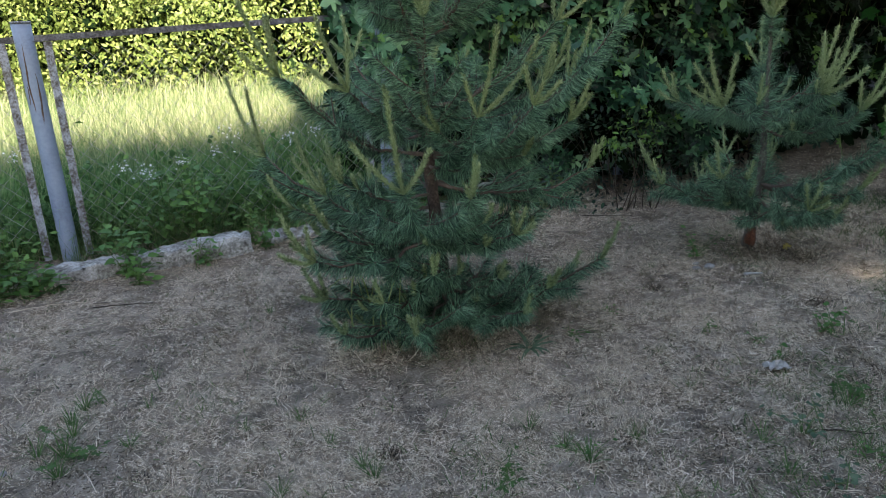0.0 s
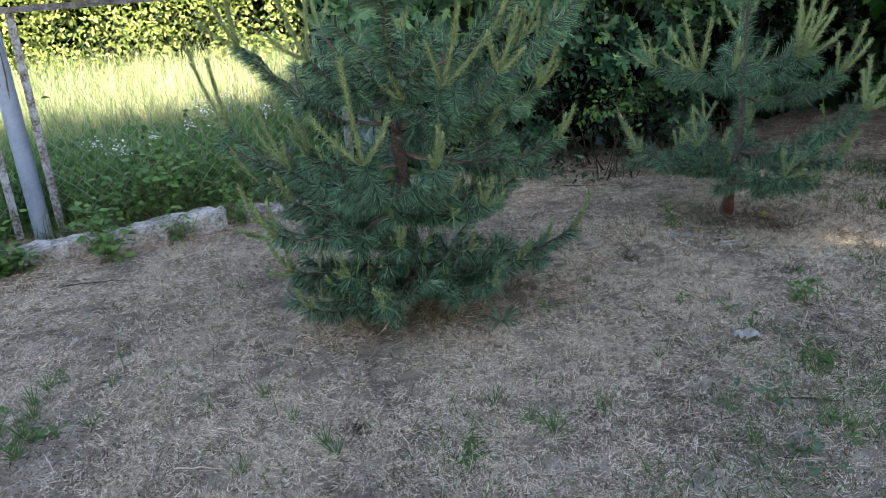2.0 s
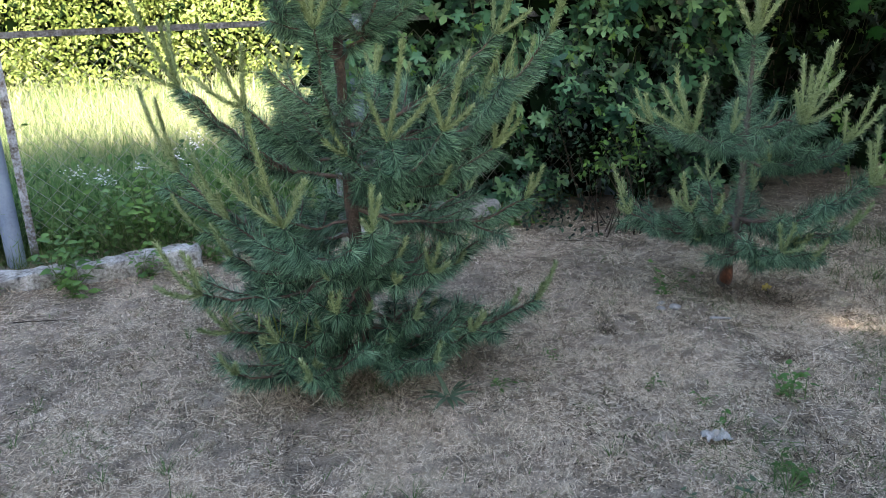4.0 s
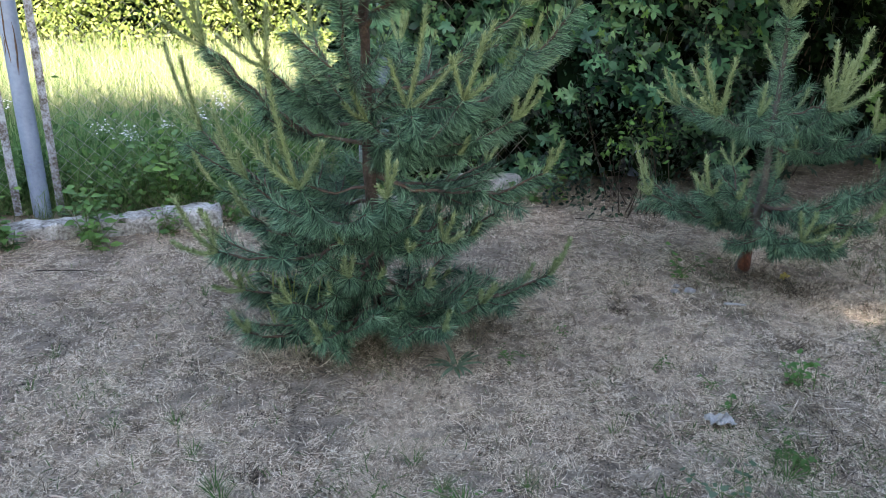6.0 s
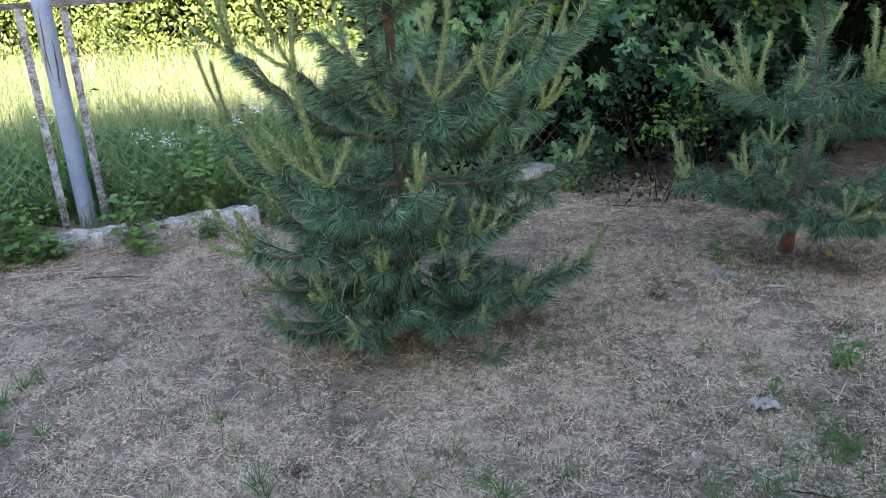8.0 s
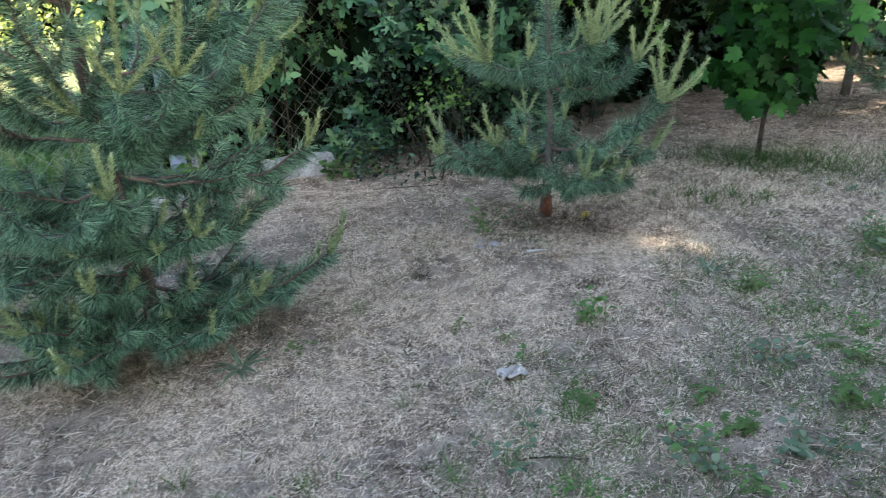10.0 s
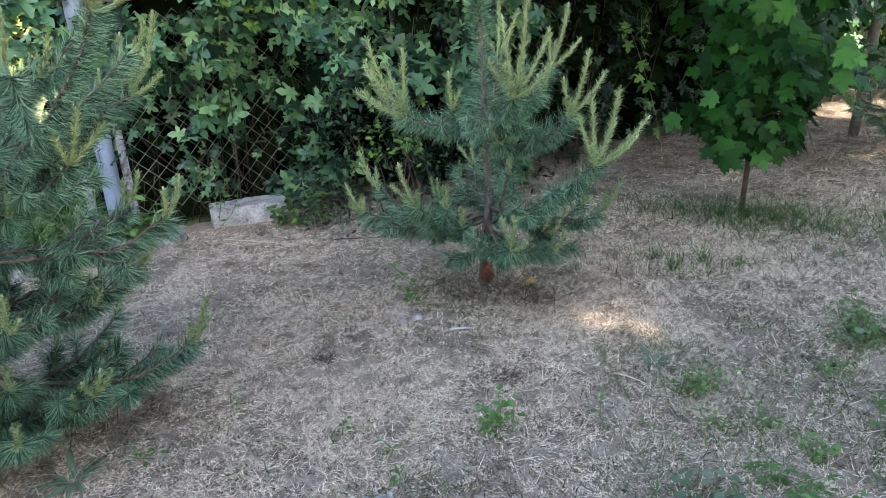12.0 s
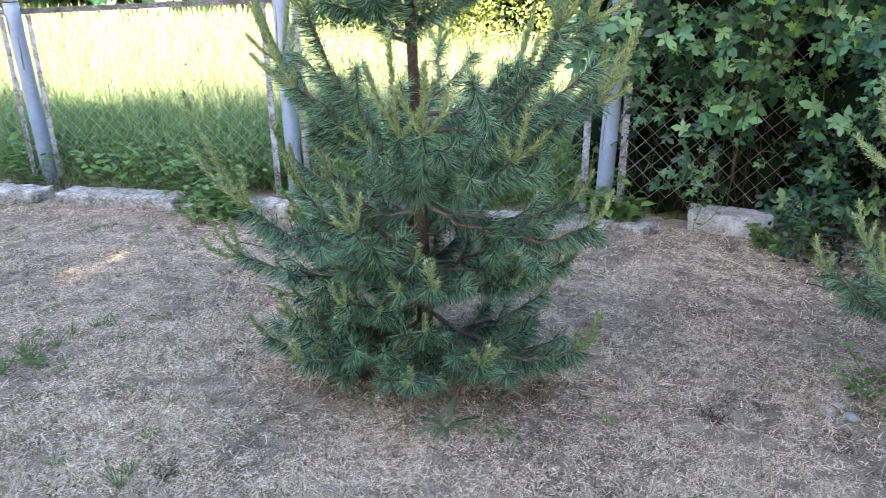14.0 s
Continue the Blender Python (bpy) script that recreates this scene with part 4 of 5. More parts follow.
def build_bush(name, center, radii, n, shape, size, mat, seed, label, twigs=40, category="bush", low=0.25, clump=14, inner=0):
    """A bush: sprays of leaves round a lumpy crown on thin stems."""
    rng = np.random.default_rng(seed)
    bush = thing(name, (center[0], center[1], float(ground_z(center[0], center[1]))), label, category)
    R = np.array(radii, float)
    clusters = max(8, n // clump)
    u = random_dirs(clusters, rng)
    u[:, 2] = np.abs(u[:, 2]) * (0.85 + low) - low
    rr = rng.uniform(0.55, 1.05, clusters)[:, None] * (1 + 0.18 * bumps(u[:, 0] * 3, u[:, 1] * 3 + u[:, 2] * 2, 1.0, seed)[:, None])
    c = u * rr * R + np.array([0, 0, R[2] * 0.52])
    c = c[c[:, 2] > 0.03]
    pos, face = [], []
    for q, d in zip(c, u):
        k = rng.integers(clump // 2, clump + clump // 2)
        pos.append(q + rng.normal(size=(k, 3)) * size * 0.9 * (clump / 14) ** 0.45)
        face.append(np.repeat([d], k, 0))
    pos, face = np.concatenate(pos), np.concatenate(face)
    pos[:, 2] = np.maximum(pos[:, 2], 0.02)
    face = unit(face + np.array([0, 0, 0.6]))
    tagged(part("crown", mesh_np("crown", *leaves(shape, pos, size * rng.uniform(0.65, 1.2, len(pos)), face, rng, 0.55, 0.25)), mat, bush), kind="stuff")
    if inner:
        # these leaves get the near-black colour to paint shade inside the crown
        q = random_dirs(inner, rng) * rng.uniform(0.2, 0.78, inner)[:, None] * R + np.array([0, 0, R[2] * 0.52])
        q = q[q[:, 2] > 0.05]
        tagged(part("inner_leaves", mesh_np("inner_leaves", *leaves(BROAD, q, rng.uniform(0.15, 0.3, len(q)), np.array([0, 0, 1.0]), rng, 1.0)), M_SHADELEAF, bush, "leaves coloured near black as painted shade inside the shrub"), kind="stuff")
    st = []
    for q in c[rng.permutation(len(c))[:twigs]]:
        st.append(tube(curve(np.array([0.08 * rng.normal(), 0.08 * rng.normal(), -0.03]), q, 0.06 * R[2] * rng.normal(size=3), 7), np.linspace(0.006, 0.0018, 7) * (R[2] / 0.8) ** 0.5, 5))
    for one in st:
        part("stem", mesh_np("stem", *one), M_STEM, bush)
    return bush


b_ = at_fence(3.72, -0.55)
build_bush("leafy_bush", b_, (0.50, 0.55, 0.85), 1700, OVAL, 0.048, M_BUSH, 41, "dense shrub with small oval grey-green leaves by the block", twigs=4, low=0.6)
b_ = at_fence(3.3, -0.52)
build_bush("leafy_bush", b_, (0.24, 0.24, 0.34), 300, OVAL, 0.042, M_BUSH, 42, "low shrub with oval leaves beside the block", twigs=4, low=0.55)
# bright spray added beside the shrub, light colour standing for its lit tips
b_ = at_fence(3.62, -0.98)
build_bush("leafy_bush", b_, (0.20, 0.20, 0.56), 150, OVAL, 0.045, M_VINE_NEW, 45, "spray of light green oval leaves added as the shrub's lit tips", twigs=10, low=-0.2)
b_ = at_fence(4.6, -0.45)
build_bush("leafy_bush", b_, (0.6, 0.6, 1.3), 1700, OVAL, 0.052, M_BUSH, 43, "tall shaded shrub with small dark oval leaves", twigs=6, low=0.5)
# this whole crown is coloured near black to stand for the shade here
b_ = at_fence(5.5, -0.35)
build_bush("leafy_bush", b_, (0.6, 0.7, 1.5), 2200, OVAL, 0.055, M_SHADELEAF, 44, "tall shrub behind the small pine, shade painted into its leaves", twigs=6, low=0.3)


def build_maple():
    rng = np.random.default_rng(15)
    base = np.array([-0.03, 5.67, float(ground_z(-0.03, 5.67))])
    tree = thing("maple_sapling", base, "young maple with broad lobed green leaves on a thin trunk", "maple tree")
    line = np.array([(0, 0, -0.03), (0.005, 0.0, 0.3), (0.04, 0.02, 0.8), (0.08, 0.04, 1.4), (0.15, 0.06, 3.1)])
    part("trunk", shade_smooth(mesh_np("trunk", *tube(curve(line[0], line[-1], (0.01, 0, 0), 14), np.linspace(0.015, 0.008, 14), 9))), M_BARK, tree)
    tips, twigs = [], []
    for k in range(92):
        z = 0.5 + 2.7 * (k / 92) ** 1.05
        az = k * 2.4 + rng.normal(0, 0.2)
        rad = (0.22 + 0.26 * smooth(z, 0.4, 1.0) + 0.35 * smooth(z, 1.0, 1.5)) * rng.uniform(0.42, 0.92)
        if math.cos(az) > 0.2 and z > 0.85:
            rad *= 1.5
        q = np.array([0.06 * z + rad * math.cos(az), rad * math.sin(az), z - 0.10 * rng.uniform(0, 1)])
        s = np.array([0.05 * z, 0.02 * z, z - 0.12])
        twigs.append(tube(curve(s, q, (0, 0, 0.04), 6), np.linspace(0.006, 0.002, 6), 5))
        tips.append((q, s, rad))
    for one in twigs:
        part("branch", mesh_np("branch", *one), M_STEM, tree)
    pos, face = [], []
    for q, s, rad in tips:
        for _ in range(20):
            t = rng.uniform(0.35, 1.08)
            p = s + (q - s) * t + rng.normal(0, 0.07, 3)
            p[2] -= 0.05 * rng.uniform()
            pos.append(p)
            face.append(unit(np.array([p[0], p[1], 0]) + 1e-3) * 0.7 + np.array([0.1, -0.35, 0.55]))
    pos, face = np.array(pos), np.array(face)
    keep = pos[:, 2] > 0.36
    pos, face = pos[keep], face[keep]
    order = np.argsort(pos[:, 1] + 0.2 * rng.normal(size=len(pos)))
    me = mesh_np("leaf", *MAPLE)
    me.materials.append(M_MAPLE)
    for i in order[:300]:
        nrm = unit(face[i] + 0.4 * rng.normal(size=3))
        ax = unit(np.array([0.3 * pos[i][0], 0.3 * pos[i][1], -0.75]) + 0.4 * rng.normal(size=3))
        ax = unit(ax - nrm * (ax @ nrm))
        single_leaf(me, tree, pos[i], ax, nrm, rng.uniform(0.08, 0.13))
    r = order[300:]
    tagged(part("leaves", mesh_np("leaves", *leaves(MAPLE, pos[r], rng.uniform(0.08, 0.125, len(r)), face[r], rng, 0.4, 0.8)), M_MAPLE, tree), kind="stuff")


build_maple()

# pale trunk behind the maple
tr_ = thing("pale_tree", (0.36, 8.0, -0.06), "pale-barked tree trunk with leaves high overhead", "tree")
part("trunk", shade_smooth(mesh_np("trunk", *tube(curve((0, 0, -0.05), (0.1, 0.1, 3.0), (0.04, 0, 0), 12), np.linspace(0.038, 0.03, 12), 12))), M_PALEBARK, tr_)
rg_ = np.random.default_rng(77)
pp_ = rg_.normal(size=(700, 3)) * np.array([0.6, 0.6, 0.35]) + np.array([0.1, 0.1, 2.7])
tagged(part("crown", mesh_np("crown", *leaves(OVAL, pp_, rg_.uniform(0.06, 0.1, 700), np.array([0, -0.4, 0.8]), rg_, 0.6)), M_BUSH, tr_), kind="stuff")

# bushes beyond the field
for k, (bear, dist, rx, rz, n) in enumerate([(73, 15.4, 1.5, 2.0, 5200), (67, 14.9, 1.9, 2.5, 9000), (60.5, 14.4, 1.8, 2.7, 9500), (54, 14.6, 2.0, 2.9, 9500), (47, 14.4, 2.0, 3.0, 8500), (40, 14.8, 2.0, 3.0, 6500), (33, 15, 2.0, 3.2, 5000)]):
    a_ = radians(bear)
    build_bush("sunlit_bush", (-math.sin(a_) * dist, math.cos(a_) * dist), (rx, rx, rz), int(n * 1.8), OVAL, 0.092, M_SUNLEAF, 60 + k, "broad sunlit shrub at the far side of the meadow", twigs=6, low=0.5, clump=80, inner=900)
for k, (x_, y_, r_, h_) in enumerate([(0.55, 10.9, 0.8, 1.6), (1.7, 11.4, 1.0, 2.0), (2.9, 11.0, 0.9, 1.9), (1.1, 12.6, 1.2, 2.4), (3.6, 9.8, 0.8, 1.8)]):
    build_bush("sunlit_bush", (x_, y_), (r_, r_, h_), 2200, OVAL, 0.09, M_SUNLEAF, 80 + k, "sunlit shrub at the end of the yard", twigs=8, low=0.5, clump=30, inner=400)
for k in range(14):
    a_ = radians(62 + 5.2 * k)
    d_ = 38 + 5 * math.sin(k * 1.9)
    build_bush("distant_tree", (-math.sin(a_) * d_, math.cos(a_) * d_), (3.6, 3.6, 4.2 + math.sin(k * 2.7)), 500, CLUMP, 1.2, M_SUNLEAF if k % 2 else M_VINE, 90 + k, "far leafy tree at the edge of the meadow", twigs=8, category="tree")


# ---------------------------------------------------------------- meadow
def build_meadow():
    rng = RNG

    def pts(n, a0, a1, b0, b1, keep=None):
        a, b = rng.uniform(a0, a1, n), rng.uniform(b0, b1, n)
        if keep is not None:
            ok = rng.uniform(size=n) < keep(a, b)
            a, b = a[ok], b[ok]
        p = to_world(a, b, np.zeros(len(a)))
        return p[:, 0], p[:, 1]

    def stand(x, y, l0, l1, w0, w1, rise, shape=BLADE):
        n = len(x)
        return lay_blades(x, y, rng.uniform(l0, l1, n), rng.uniform(w0, w1, n), np.clip(rng.normal(rise, 0.17, n), 0.2, 0.995), shape)

    out = [stand(*pts(30000, -5.5, 2.1, 0.06, 1.8, lambda a, b: np.clip(0.75 + 0.4 * bumps(a, b, 0.4, 4), 0.15, 1)), 0.25, 0.75, 0.0025, 0.006, 0.80)]
    tagged(part("fence_grass", mesh_np("fence_grass", *join(out)), M_NEARGRASS), "tall green grass growing thick behind the wire", "grass", kind="stuff")
    out = [stand(*pts(30000, -8, 2.6, 1.4, 4.5), 0.35, 0.8, 0.0025, 0.006, 0.82)]
    tagged(part("meadow_grass", mesh_np("meadow_grass", *join(out)), M_FIELD), "tall green and straw-coloured meadow grass beyond the fence", "grass", kind="stuff")
    out = [stand(*pts(52000, -16, 5.0, 4.0, 13), 0.45, 0.85, 0.005, 0.011, 0.86, STRAW), stand(*pts(16000, -40, 3, 10, 36), 0.5, 0.9, 0.02, 0.05, 0.88, STRAW)]
    tagged(part("far_meadow_grass", mesh_np("far_meadow_grass", *join(out)), M_FIELD), "tall sunlit meadow grass reaching to the trees", "grass", kind="stuff")
    n = 9000
    a, b = rng.uniform(-5.2, 2.3, n), np.abs(rng.normal(0.1, 0.75, n)) + 0.05
    z = -0.07 + np.abs(rng.normal(0.0, 0.17, n)) * np.clip(0.8 + 0.5 * bumps(a, b, 0.35, 8), 0.2, 1.3) + 0.02
    tagged(part("meadow_weeds", mesh_np("meadow_weeds", *leaves(OVAL, to_world(a, b, z), rng.uniform(0.03, 0.075, n), np.array([0.3, -0.2, 0.8]), rng, 0.6, 0.2)), M_WEED), "leafy green weeds mixed in the meadow grass", "weed", kind="stuff")
    # taller nettle-like herbs behind the mesh
    n = 5200
    a, b = rng.uniform(-2.4, 2.3, n), np.abs(rng.normal(0.25, 0.35, n)) + 0.05
    top = 0.30 + 0.28 * smooth(bumps(a, b, 0.32, 15), -0.3, 0.9) * smooth(a, -1.5, 0.6)
    z = -0.07 + top * rng.uniform(size=n) ** 0.7
    keep = rng.uniform(size=n) < 0.25 + 0.75 * smooth(bumps(a, b, 0.25, 19), -0.4, 0.6)
    p = to_world(a, b, z)[keep]
    tagged(part("meadow_herbs", mesh_np("meadow_herbs", *leaves(BROAD, p, rng.uniform(0.025, 0.06, len(p)), np.array([0.4, -0.3, 0.8]), rng, 0.6, 0.4)), M_WEED), "broad-leaved green herbs crowding behind the wire mesh", "weed", kind="stuff")
    # dry stalks and litter between fence and kerb
    v, f = stand(*pts(1500, -4.5, 2.3, -0.5, 0.12, lambda a, b: np.clip(0.6 + 0.6 * bumps(a, b, 0.3, 31), 0.1, 1)), 0.10, 0.42, 0.0016, 0.0034, 0.42, STRAW)
    tagged(part("dry_stalks", mesh_np("dry_stalks", v, f), M_STUBBLE), "dead brown stalks tangled along the foot of the fence", "dead grass", kind="stuff")
    # low grass and weeds at the foot of the fence
    out = [stand(*pts(5000, -4.5, 2.2, -0.28, 0.15, lambda a, b: np.clip(0.5 + 0.7 * bumps(a, b, 0.3, 7), 0.05, 1)), 0.08, 0.3, 0.002, 0.005, 0.8)]
    x, y = RNG.normal(0.12, 0.34, 1000), RNG.normal(5.52, 0.12, 1000)
    out.append(stand(x, y, 0.04, 0.17, 0.002, 0.004, 0.75))
    x, y = RNG.normal(-0.12, 0.22, 300), RNG.normal(4.75, 0.14, 300)
    out.append(stand(x, y, 0.03, 0.10, 0.002, 0.004, 0.85))
    tagged(part("verge_grass", mesh_np("verge_grass", *join(out)), M_GRASS), "rough green grass along the foot of the fence", "grass", kind="stuff")


build_meadow()


# ---------------------------------------------------------------- weeds and small plants
def build_weed(name, x, y, h, n, size, seed, label, shape=BROAD, mat=None, group="", spread=0.5, category="weed"):
    """An upright herb: a few stems with leaf pairs."""
    rng = np.random.default_rng(seed)
    weed = thing(name, (x, y, float(ground_z(x, y))), label, category, group)
    stems, pos, face = [], [], []
    for _ in range(max(1, n // 5)):
        tip = np.array([spread * h * rng.normal() * 0.6, spread * h * rng.normal() * 0.6, h * rng.uniform(0.6, 1.0)])
        root = np.array([0.03 * rng.normal(), 0.03 * rng.normal(), -0.01])
        ln = curve(root, tip, 0.06 * h * rng.normal(size=3), 8)
        stems.append(tube(ln, np.linspace(0.0026, 0.0012, 8), 4))
        for k in range(7):
            p = ln[min(7, 1 + k)]
            az = k * 2.2 + rng.normal()
            out = np.array([math.cos(az), math.sin(az), 0])
            pos.append(p + out * 0.01)
            face.append((out, p))
    for one in stems:
        part("stalk", mesh_np("stalk", *one), M_GREENSTEM, weed)
    me = mesh_np("leaf", *shape)
    me.materials.append(mat or M_WEED)
    for p, (out, _) in zip(pos, face):
        ax = unit(out + np.array([0, 0, rng.uniform(-0.35, 0.35)]))
        single_leaf(me, weed, p, ax, unit(np.array([0, 0, 1.0]) + 0.35 * rng.normal(size=3)), size * rng.uniform(0.55, 1.15))
    return weed


def rosette(name, x, y, r, n, seed, label, mat, lift=0.35, width=0.22, group="ground weeds"):
    """A flat rosette of narrow leaves."""
    rng = np.random.default_rng(seed)
    weed = thing(name, (x, y, float(ground_z(x, y))), label, "weed", group)
    me = mesh_np("leaf", BLADE[0] * np.array([width, 1, 1]) + np.array([0, 0, 0]), BLADE[1])
    me.materials.append(mat)
    for k in range(n):
        az = k * 2.4 + 0.3 * rng.normal()
        ax = unit(np.array([math.cos(az), math.sin(az), lift * rng.uniform(0.4, 1.8)]))
        single_leaf(me, weed, (0.008 * math.cos(az), 0.008 * math.sin(az), 0.004), ax, unit(np.array([0, 0, 1.0]) + 0.2 * rng.normal(size=3)), r * rng.uniform(0.55, 1.1))


for k, (x, y, h, n, s) in enumerate([(-4.06, 1.74, 0.15, 35, 0.07), (-3.94, 1.72, 0.12, 28, 0.065), (-4.12, 1.56, 0.16, 35, 0.07), (-3.98, 1.52, 0.10, 21, 0.06), (-4.25, 1.66, 0.2, 35, 0.07), (-4.04, 1.65, 0.16, 35, 0.075), (-4.18, 1.80, 0.22, 42, 0.08), (-3.88, 1.82, 0.12, 28, 0.07), (-4.32, 1.62, 0.2, 35, 0.075), (-4.30, 2.42, 0.2, 21, 0.07), (-4.22, 2.52, 0.18, 14, 0.065),
                                     (-3.75, 2.22, 0.2, 35, 0.07), (-3.60, 2.18, 0.14, 21, 0.085), (-3.95, 2.35, 0.26, 28, 0.075), (-3.58, 2.56, 0.16, 35, 0.045), (-3.60, 3.0, 0.26, 35, 0.06), (-3.45, 2.95, 0.18, 28, 0.05),
                                     (-4.02, 2.75, 0.42, 49, 0.085), (-3.95, 2.85, 0.5, 49, 0.085), (-3.85, 2.9, 0.36, 35, 0.08), (-4.12, 2.65, 0.3, 35, 0.075), (-4.5, 1.75, 0.3, 35, 0.07), (-4.62, 1.55, 0.32, 35, 0.075),
                                     (-4.55, 1.30, 0.34, 42, 0.08), (-4.62, 1.05, 0.36, 42, 0.08), (-4.72, 0.85, 0.3, 35, 0.08), (-4.45, 1.45, 0.25, 35, 0.08), (-4.24, 1.42, 0.12, 14, 0.05), (-5.15, 0.25, 0.34, 42, 0.075), (-5.05, 0.0, 0.34, 42, 0.08), (-5.2, -0.2, 0.36, 42, 0.08),
                                     (-3.22, 4.0, 0.16, 35, 0.10), (-3.12, 4.12, 0.15, 28, 0.10), (-3.3, 4.1, 0.24, 28, 0.08), (-2.60, 4.72, 0.12, 28, 0.05), (-2.50, 4.78, 0.16, 28, 0.06), (-2.38, 4.85, 0.2, 28, 0.07), (-2.95, 4.5, 0.3, 28, 0.05), (-3.6, 3.4, 0.3, 35, 0.07), (-3.5, 3.7, 0.3, 28, 0.07)]):
    build_weed("broadleaf_weed", x, y, h * 1.25, int(n * 1.5), s * 0.85, 200 + k, "leafy green creeper sprig growing over the kerb", (OVAL, BROAD, POINTED)[k % 3], group="kerb weeds", mat=M_WEED if k % 3 else M_VINE_NEW)

for k, (x, y, h, n, s) in enumerate([(-1.13, 2.65, 0.10, 14, 0.045), (-0.27, 3.22, 0.11, 28, 0.05), (-0.39, 2.90, 0.09, 7, 0.045), (0.64, 4.35, 0.14, 35, 0.05), (0.60, 4.20, 0.10, 28, 0.045), (0.73, 4.33, 0.11, 28, 0.045), (0.18, 3.65, 0.09, 42, 0.032),
                                     (0.22, 3.70, 0.07, 28, 0.03), (0.57, 3.98, 0.07, 21, 0.035), (0.77, 3.75, 0.10, 28, 0.04), (0.13, 4.79, 0.06, 21, 0.03), (-0.04, 3.42, 0.09, 7, 0.04), (0.43, 3.60, 0.07, 21, 0.035), (0.58, 3.52, 0.08, 28, 0.035), (0.31, 3.51, 0.06, 21, 0.03),
                                     (-0.67, 3.01, 0.06, 14, 0.025), (-0.48, 2.98, 0.05, 14, 0.025), (-1.05, 3.95, 0.2, 21, 0.05), (-2.40, 1.25, 0.07, 21, 0.03), (-1.12, 2.99, 0.05, 14, 0.025)]):
    build_weed("green_weed", x, y, h * 0.9, int(n * 1.3), s * 0.66, 300 + k, "small fresh green weed rising from the straw", POINTED if k % 2 else OVAL, group="ground weeds", spread=0.9, mat=M_WEED if k % 3 else M_GRASS)
for k, (x, y, r, n, g) in enumerate([(0.04, 3.80, 0.10, 16, 1), (-1.24, 2.46, 0.12, 16, 1), (-0.95, 1.94, 0.07, 22, 0), (-0.80, 1.90, 0.07, 22, 0), (-1.43, 1.51, 0.06, 20, 0), (-2.16, 1.33, 0.06, 20, 0), (-1.99, 1.15, 0.07, 24, 0), (-1.26, 1.48, 0.07, 24, 0),
                                     (-0.3, 2.25, 0.09, 18, 0), (-0.21, 2.38, 0.08, 18, 0), (-0.12, 2.64, 0.09, 24, 0), (-0.03, 2.39, 0.09, 18, 0), (0.02, 5.53, 0.12, 34, 0), (-0.1, 5.5, 0.12, 30, 0), (0.15, 5.55, 0.12, 34, 0), (0.27, 5.6, 0.11, 30, 0), (0.4, 5.17, 0.07, 18, 0), (0.5, 5.10, 0.08, 14, 1),
                                     (-0.13, 4.66, 0.1, 26, 0), (-0.04, 4.83, 0.1, 26, 0), (0.67, 5.68, 0.12, 24, 0), (-0.25, 4.75, 0.08, 20, 0), (-2.3, 1.12, 0.08, 26, 0), (-2.02, 0.93, 0.08, 30, 0), (-2.12, 1.00, 0.09, 34, 0), (-2.22, 1.08, 0.08, 30, 0), (-2.36, 1.20, 0.08, 30, 0), (-1.62, 1.56, 0.06, 24, 0), (-1.20, 1.46, 0.08, 28, 0), (-0.70, 1.87, 0.08, 28, 0), (-0.64, 2.08, 0.07, 26, 0), (-0.20, 2.12, 0.08, 28, 0), (0.06, 2.60, 0.08, 28, 0), (-2.2, 0.95, 0.09, 26, 0), (-2.37, 1.49, 0.06, 20, 0), (-1.18, 3.65, 0.05, 18, 0), (-1.38, 1.25, 0.07, 24, 0), (-2.51, 2.19, 0.06, 18, 0), (-0.6, 2.48, 0.06, 18, 0), (-1.74, 1.42, 0.06, 20, 0)]):
    rosette("grass_tuft" if not g else "rosette_weed", x, y, r, n, 400 + k, "tuft of narrow green grass blades in straw" if not g else "grey-green rosette weed flat on the ground", M_GREYWEED if g else M_GRASS, 0.3 if g else 1.1, 0.16 if g else 0.04)


# low mat of weeds in the strip beside the path
for k, (x, y, h, n, s) in enumerate([(0.19, 2.65, 0.06, 28, 0.03), (0.26, 2.58, 0.07, 35, 0.032), (0.3, 2.78, 0.06, 28, 0.028), (0.17, 2.9, 0.05, 21, 0.028), (0.36, 3.19, 0.06, 28, 0.03), (0.5, 3.32, 0.06, 28, 0.03),
                                     (0.61, 3.3, 0.08, 28, 0.035), (0.46, 2.77, 0.06, 35, 0.03), (0.55, 3.01, 0.07, 35, 0.032), (0.36, 2.56, 0.06, 28, 0.03), (0.62, 4.28, 0.08, 21, 0.035), (-0.88, 1.66, 0.05, 28, 0.022),
                                     (-0.74, 1.88, 0.04, 21, 0.02), (-0.21, 2.43, 0.06, 28, 0.026), (-0.13, 2.73, 0.05, 21, 0.026), (0.02, 2.35, 0.06, 28, 0.026), (-0.08, 2.15, 0.06, 28, 0.026), (-2.1, 1.02, 0.06, 21, 0.03)]):
    build_weed("green_weed", x, y, h, n, s, 900 + k, "low green weed spreading through the straw", (OVAL, BROAD, VINE)[k % 3], group="ground weeds", spread=1.6, mat=(M_WEED, M_GREYWEED, M_GRASS)[k % 3])

x_, y_ = FO + FD * 0.16 + FN * -0.03
build_weed("tall_herb", float(x_), float(y_), 0.95, 14, 0.05, 290, "tall thin dark herb standing beside the post", OVAL, spread=0.12)
x_, y_ = FO + FD * -1.0 + FN * 0.6
